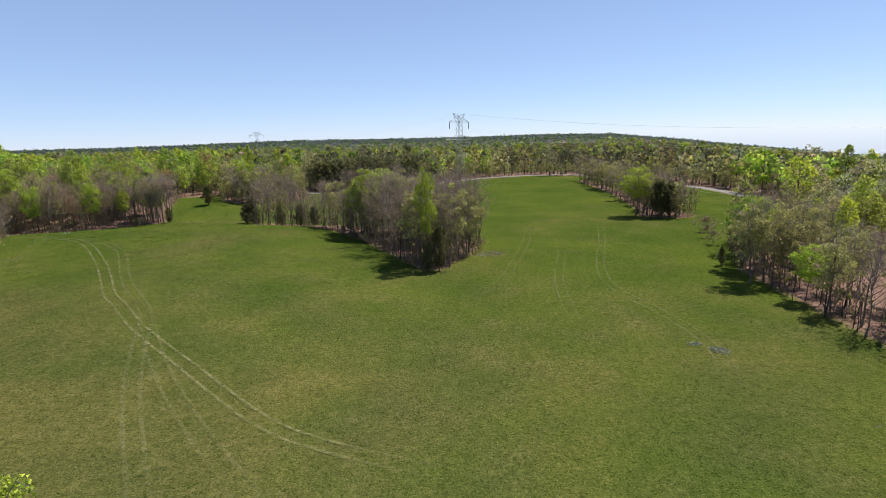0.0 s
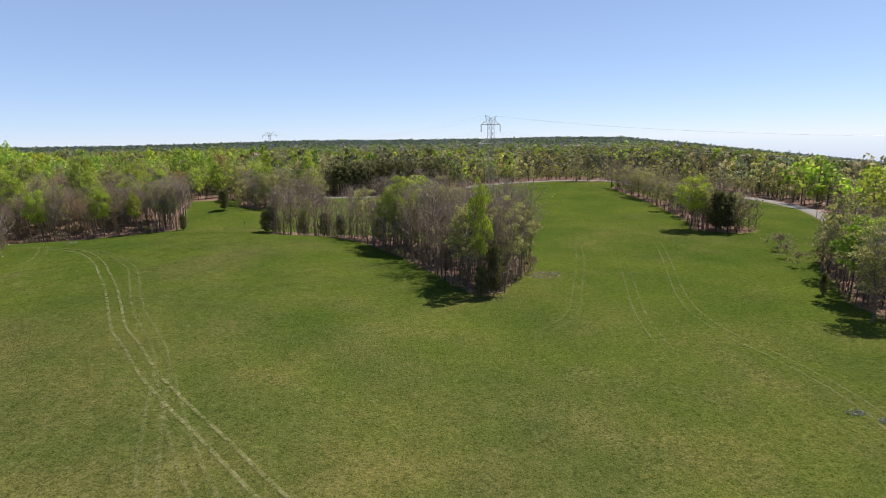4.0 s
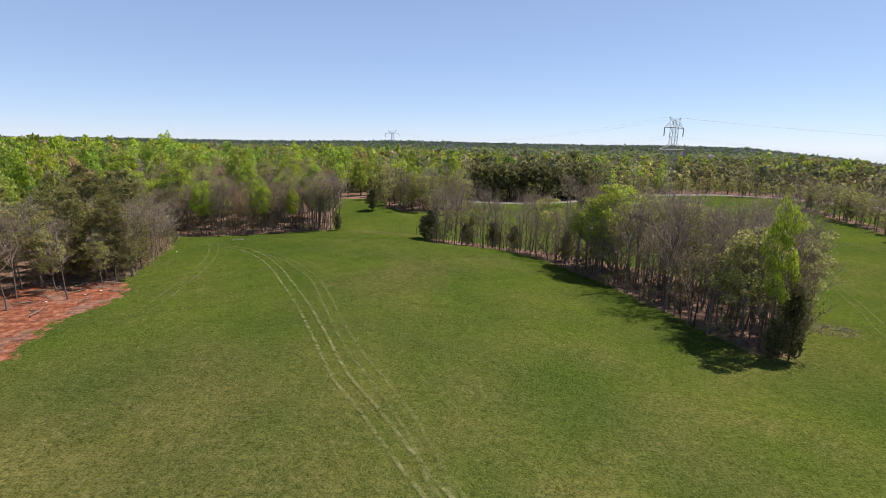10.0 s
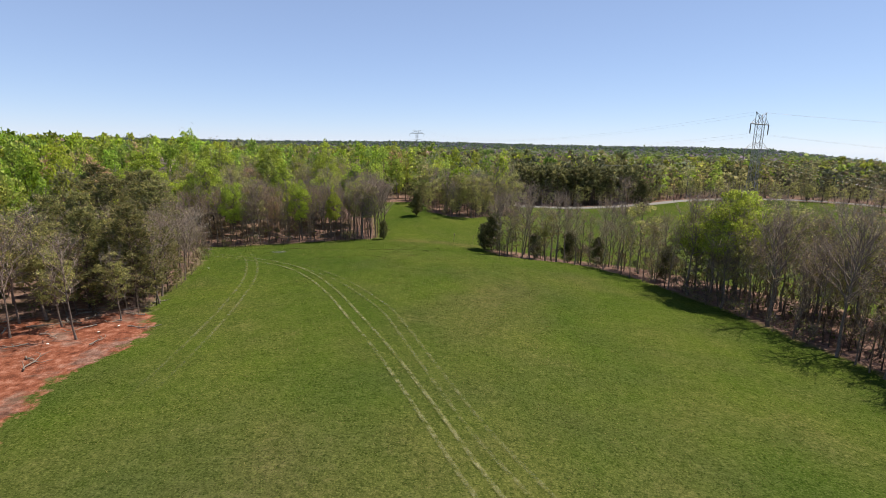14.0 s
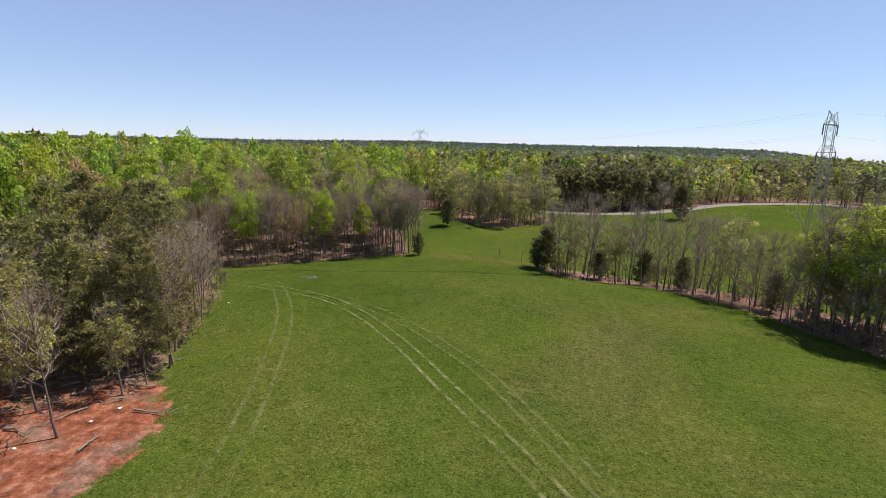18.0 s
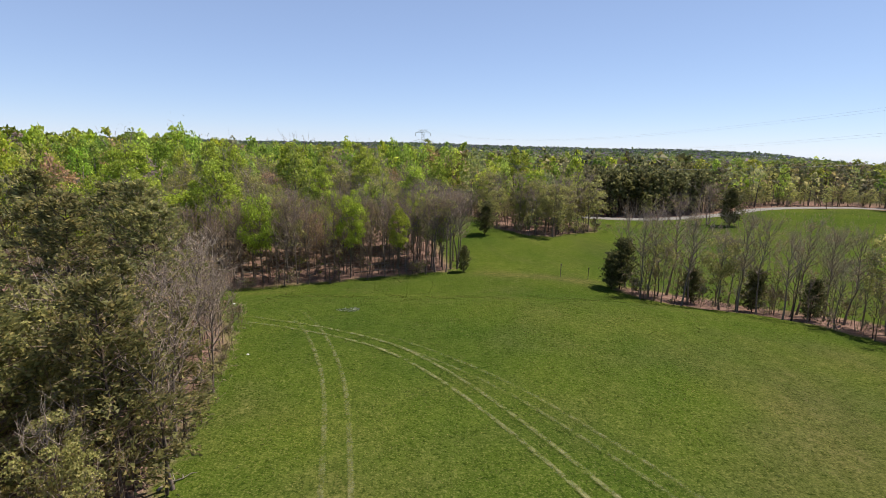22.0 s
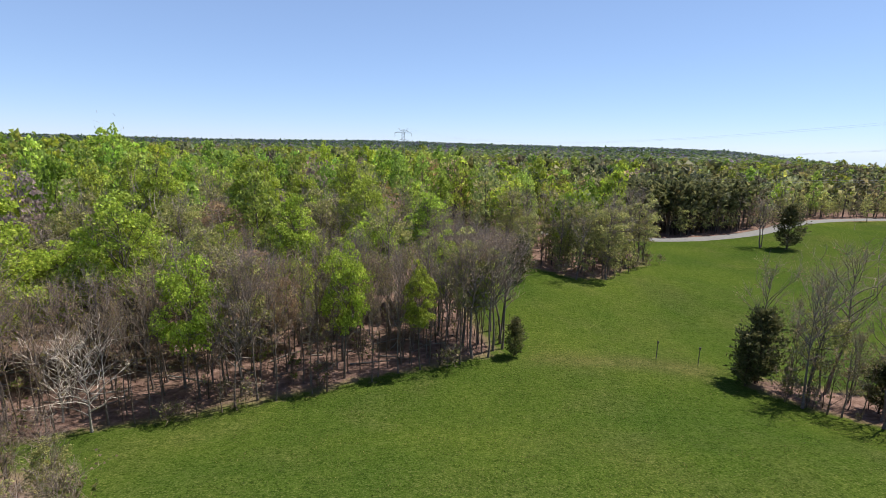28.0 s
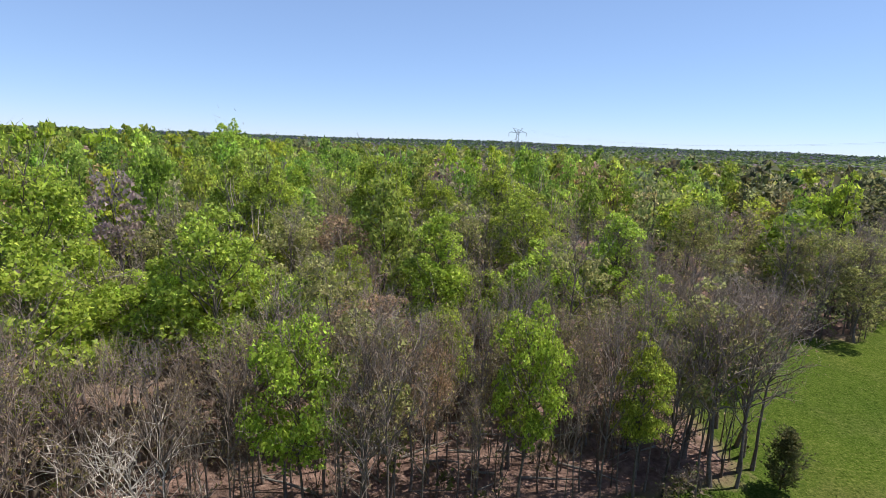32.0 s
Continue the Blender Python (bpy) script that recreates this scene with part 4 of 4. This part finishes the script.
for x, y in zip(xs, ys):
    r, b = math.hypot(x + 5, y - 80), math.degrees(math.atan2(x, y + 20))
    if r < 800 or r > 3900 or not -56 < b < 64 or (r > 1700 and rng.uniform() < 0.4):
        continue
    # distance haze is put into the leaf colour: darker and bluer farther out
    haze_share = min(1.0, (r - 800) / 1500)
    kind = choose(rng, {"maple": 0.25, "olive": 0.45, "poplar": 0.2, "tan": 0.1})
    hills.add(rng, stock_hill, kind, x, y, rng.uniform(0.9, 1.25), (0.7 + 0.3 * lit(kind)) * (np.array([0.6, 0.66, 1.1]) * (1 - haze_share) + np.array([0.34, 0.42, 1.3]) * haze_share), 1.7)
mid.finish("woodland", "mixed spring woodland of green, olive and leafless trees")
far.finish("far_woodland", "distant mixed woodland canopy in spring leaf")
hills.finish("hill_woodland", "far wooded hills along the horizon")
# ---------------------------------------------------------------- power line
def beam_mesh(a, b, r, sides=4):
    v, t = tube([a, b], [r, r], sides)
    return v, t


def lattice_tower(x, y, base_z, top_z, turn):
    """Steel lattice tower with horns, two cross-arms and hanging insulators."""
    tower = tagged(new("transmission_tower"), "grey galvanised steel lattice transmission tower standing above the trees", "power pylon", "transmission towers")
    H = top_z - base_z

    def w(z):
        return 0.95 + max(0.0, (H - 17 - z)) * 0.06

    def bar(name, a, b, r):
        v, t = beam_mesh(np.array(a, float), np.array(b, float), r)
        return part(name, mesh_of(name, v, t, STEEL), tower)

    levels = [0, 6, 11, 15, H - 18, H - 15.5, H - 13, H - 10.6, H - 8.2, H - 5.8, H - 3.4]
    corners = [(1, 1), (-1, 1), (-1, -1), (1, -1)]
    for cx, cy in corners:
        pts = [(cx * w(z), cy * w(z), z) for z in levels]
        v, t = tube(pts, [0.075] * len(pts), 4)
        part("leg", mesh_of("leg", v, t, STEEL), tower)
    for z0, z1 in zip(levels[:-1], levels[1:]):
        for (ax, ay), (bx, by) in zip(corners, corners[1:] + corners[:1]):
            bar("brace", (ax * w(z0), ay * w(z0), z0), (bx * w(z1), by * w(z1), z1), 0.035)
            bar("brace", (bx * w(z0), by * w(z0), z0), (ax * w(z1), ay * w(z1), z1), 0.035)
    for z, half in ((H - 3.4, 6.8), (H - 10.6, 9.0)):
        for s in (-1, 1):
            for cy in (-1, 1):
                arm = bar("cross_arm", (s * 0.95, cy * 0.95, z), (s * half, 0, z), 0.11)
                bar("arm_stay", (s * 0.95, cy * 0.95, z + 2.0), (s * half, 0, z), 0.07)
            pts = [(s * half, 0, z), (s * half, 0, z - 2.8)]
            v, t = tube(pts, [0.16, 0.16], 6)
            part("insulator", mesh_of("insulator", v, t, GLASSY), arm, "dark hanging insulator string")
        for cy in (-1, 1):
            bar("cross_arm", (-0.95, cy * 0.95, z), (0.95, cy * 0.95, z), 0.11)
    for s in (-1, 1):
        for cy in (-1, 1):
            bar("horn", (s * 0.95, cy * 0.95, H - 3.4), (s * 4.0, 0, H), 0.08)
            bar("horn", (-s * 0.95, cy * 0.95, H - 3.4), (s * 1.0, 0, H - 0.6), 0.07)
        bar("horn", (s * 4.0, 0, H), (0, 0, H - 1.0), 0.06)
    tower.matrix_basis = pose(x, y, base_z, 0, 0, turn)
    return tower


TOWER_A, TOWER_B = (93.0, 155.0, -4.0, 32.9), (-18.0, 500.0, -6.0, 35.0)
lattice_tower(*TOWER_A, 38)
lattice_tower(*TOWER_B, 12)


def arm_ends(tower, turn):
    x, y, z0, z1 = tower
    a = radians(turn)
    ends = []
    for half, down in ((6.8, 6.2), (9.0, 13.4), (4.0, 0.0)):
        for s in (-1, 1):
            ends.append((x + s * half * math.cos(a), y + s * half * math.sin(a), z1 - down))
    return ends


def cable(a, b, sag):
    u = np.linspace(0, 1, 40)[:, None]
    p = np.array(a) + (np.array(b) - np.array(a)) * u - np.array([0, 0, 4 * sag]) * u * (1 - u)
    v, t = tube(p, np.full(40, 0.013), 4)
    tagged(new("power_cable", mesh_of("power_cable", v, t, WIRE)), "thin sagging aluminium power line cable", "power line", "power line cables")


ends_a, ends_b = arm_ends(TOWER_A, 38), arm_ends(TOWER_B, 12)
ends_c = arm_ends((260.0, -60.0, -12.0, 28.0), 38)
for a, b, c in zip(ends_a, ends_b, ends_c):
    cable(a, b, 9.0)
    cable(a, c, 14.0 if a[2] < 22 else 8.0)

# ---------------------------------------------------------------- small things on the meadow
def bird_box_post(x, y, h):
    ob = tagged(new("nest_box_post"), "thin weathered wooden post with a small nest box on top", "post", "nest box posts")
    v, t = tube([(0, 0, -0.3), (0, 0, h * 0.5), (0.03, 0, h)], [0.05, 0.05, 0.045], 6)
    part("post", mesh_of("post", v, t, POSTWOOD), ob)
    bm = bmesh.new()
    bmesh.ops.create_cube(bm, size=1.0, matrix=pose(0.03, 0, h - 0.12) @ Matrix.Diagonal((0.17, 0.17, 0.32, 1)))
    bmesh.ops.bevel(bm, geom=bm.edges[:], offset=0.012, segments=1, affect="EDGES")
    me = bpy.data.meshes.new("nest_box")
    bm.to_mesh(me)
    me.materials.append(POSTWOOD)
    part("nest_box", me, ob)
    ob.matrix_basis = pose(x, y, float(land(x, y)), 0, 0, 20)
    return ob


bird_box_post(2.0, 131.0, 2.3)
bird_box_post(6.8, 129.6, 2.3)


def stalk_patch(name, x, y, rx, ry, n, seed, label):
    r = np.random.default_rng(seed)
    a, d = r.uniform(0, 7, n), np.sqrt(r.uniform(0, 1, n))
    px, py = x + rx * d * np.cos(a), y + ry * d * np.sin(a)
    st = np.column_stack([px, py, land(px, py) + 0.02])
    way = np.column_stack([r.normal(0, 0.16, n), r.normal(0, 0.16, n), r.uniform(0.05, 0.25, n)])
    v, t = twigs(r, st, way, 0.05)
    tagged(new(name, mesh_of(name, v, t, PALE)), label, "plants", kind="stuff")


stalk_patch("pale_stalks", -33.2, 98.8, 1.4, 0.7, 110, 3, "small patch of pale bluish dry stalks in the meadow")
stalk_patch("pale_stalks", 78.0, -7.5, 1.0, 1.2, 240, 4, "pale dry plant remains lying in the meadow")
stalk_patch("pale_stalks", 76.5, -5.0, 1.0, 0.6, 160, 6, "pale dry plant remains lying in the meadow")
stalk_patch("dead_grass", 69.5, 53.0, 3.5, 2.5, 500, 5, "bleached dead grass beside the grove")


def fallen_branch(x, y, length, turn, seed):
    r = np.random.default_rng(seed)
    s = Shape()
    p = np.column_stack([np.linspace(0, length, 6), np.cumsum(r.normal(0, 0.12, 6)), 0.14 + np.abs(np.cumsum(r.normal(0, 0.05, 6)))])
    s.add(*tube(p, np.linspace(0.09, 0.02, 6), 6), (1, 1, 1))
    for k in range(1, 6):
        w = np.array([r.uniform(0.3, 0.9), r.choice([-1, 1]) * r.uniform(0.4, 1.2), r.uniform(0.0, 0.6)]) * length * 0.22
        s.add(*tube([p[k], p[k] + w * 0.5 + (0, 0, 0.05), p[k] + w], [0.04, 0.03, 0.01], 4), (1, 1, 1))
    v, t, c = s.arrays()
    ob = tagged(new("fallen_branch", mesh_of("fallen_branch", v, t, DEADWOOD)), "bleached dead branch lying at the wood's edge", "branch", "fallen branches")
    ob.matrix_basis = pose(x, y, float(land(x, y)), 0, 0, turn)


r = np.random.default_rng(12)
for x, y in ((-41, 62), (-43, 61), (-45.5, 62.5), (-47, 60.5), (-38.5, 61.5), (-50, 62), (-44, 58.5), (-40, 66), (-46, 55), (-49, 57), (-52, 60), (-39, 52), (-42, 58), (-44.5, 60), (-47.5, 63), (-40, 59.5), (-50, 55), (-43, 49), (-45, 52), (-48, 48), (-41, 46), (-38.2, 57.5), (-53, 52), (-42.2, 63.2)):
    fallen_branch(x, y, r.uniform(1.2, 3.4), r.uniform(0, 360), int(r.integers(1e6)))


# thin logs and dead boughs strewn over the leaf litter of the wood
r, floor_wood = np.random.default_rng(31), Shape()
for x, y in zip(*spots(r, -80, -14, 112, 160, 2.6)):
    if not -24 < inside_distance(FIELD, x, y) < -4.5 or r.uniform() < 0.25:
        continue
    a, long, lift = r.uniform(0, 7), r.uniform(1.2, 5.5), r.uniform(0.0, 0.35)
    d = np.array([math.cos(a), math.sin(a) * 0.6, lift])
    o = np.array([x, y, float(land(x, y)) + 0.1])
    w = r.uniform(0.045, 0.13)
    floor_wood.add(*tube([o, o + d * long * 0.5 + r.normal(0, 0.08, 3), o + d * long], [w, w * 0.8, w * 0.35], 5), (1, 1, 1))
v, t, c = floor_wood.arrays()
tagged(new("fallen_boughs", mesh_of("fallen_boughs", v, t, DEADWOOD)), "grey fallen boughs strewn over brown leaf litter", "branches", kind="stuff")


def rag(x, y, size, seed):
    r = np.random.default_rng(seed)
    bm = bmesh.new()
    bmesh.ops.create_icosphere(bm, subdivisions=1, radius=size)
    for v in bm.verts:
        v.co = Vector((v.co.x * r.uniform(0.6, 1.4), v.co.y * r.uniform(0.6, 1.4), max(0, v.co.z * 0.45 + size * 0.3) * r.uniform(0.6, 1.2)))
    me = bpy.data.meshes.new("litter")
    bm.to_mesh(me)
    me.materials.append(LITTERWHITE)
    ob = tagged(new("litter", me), "crumpled white plastic scrap on the bare ground", "litter", "scraps of litter")
    ob.matrix_basis = pose(x, y, float(land(x, y)), 0, 0, 0)


for i, (x, y) in enumerate(((-39.5, 58.0), (-43.5, 52.5), (-41.0, 85.5), (-47.5, 101.0), (-40.5, 56.0))):
    rag(x, y, 0.16, i)
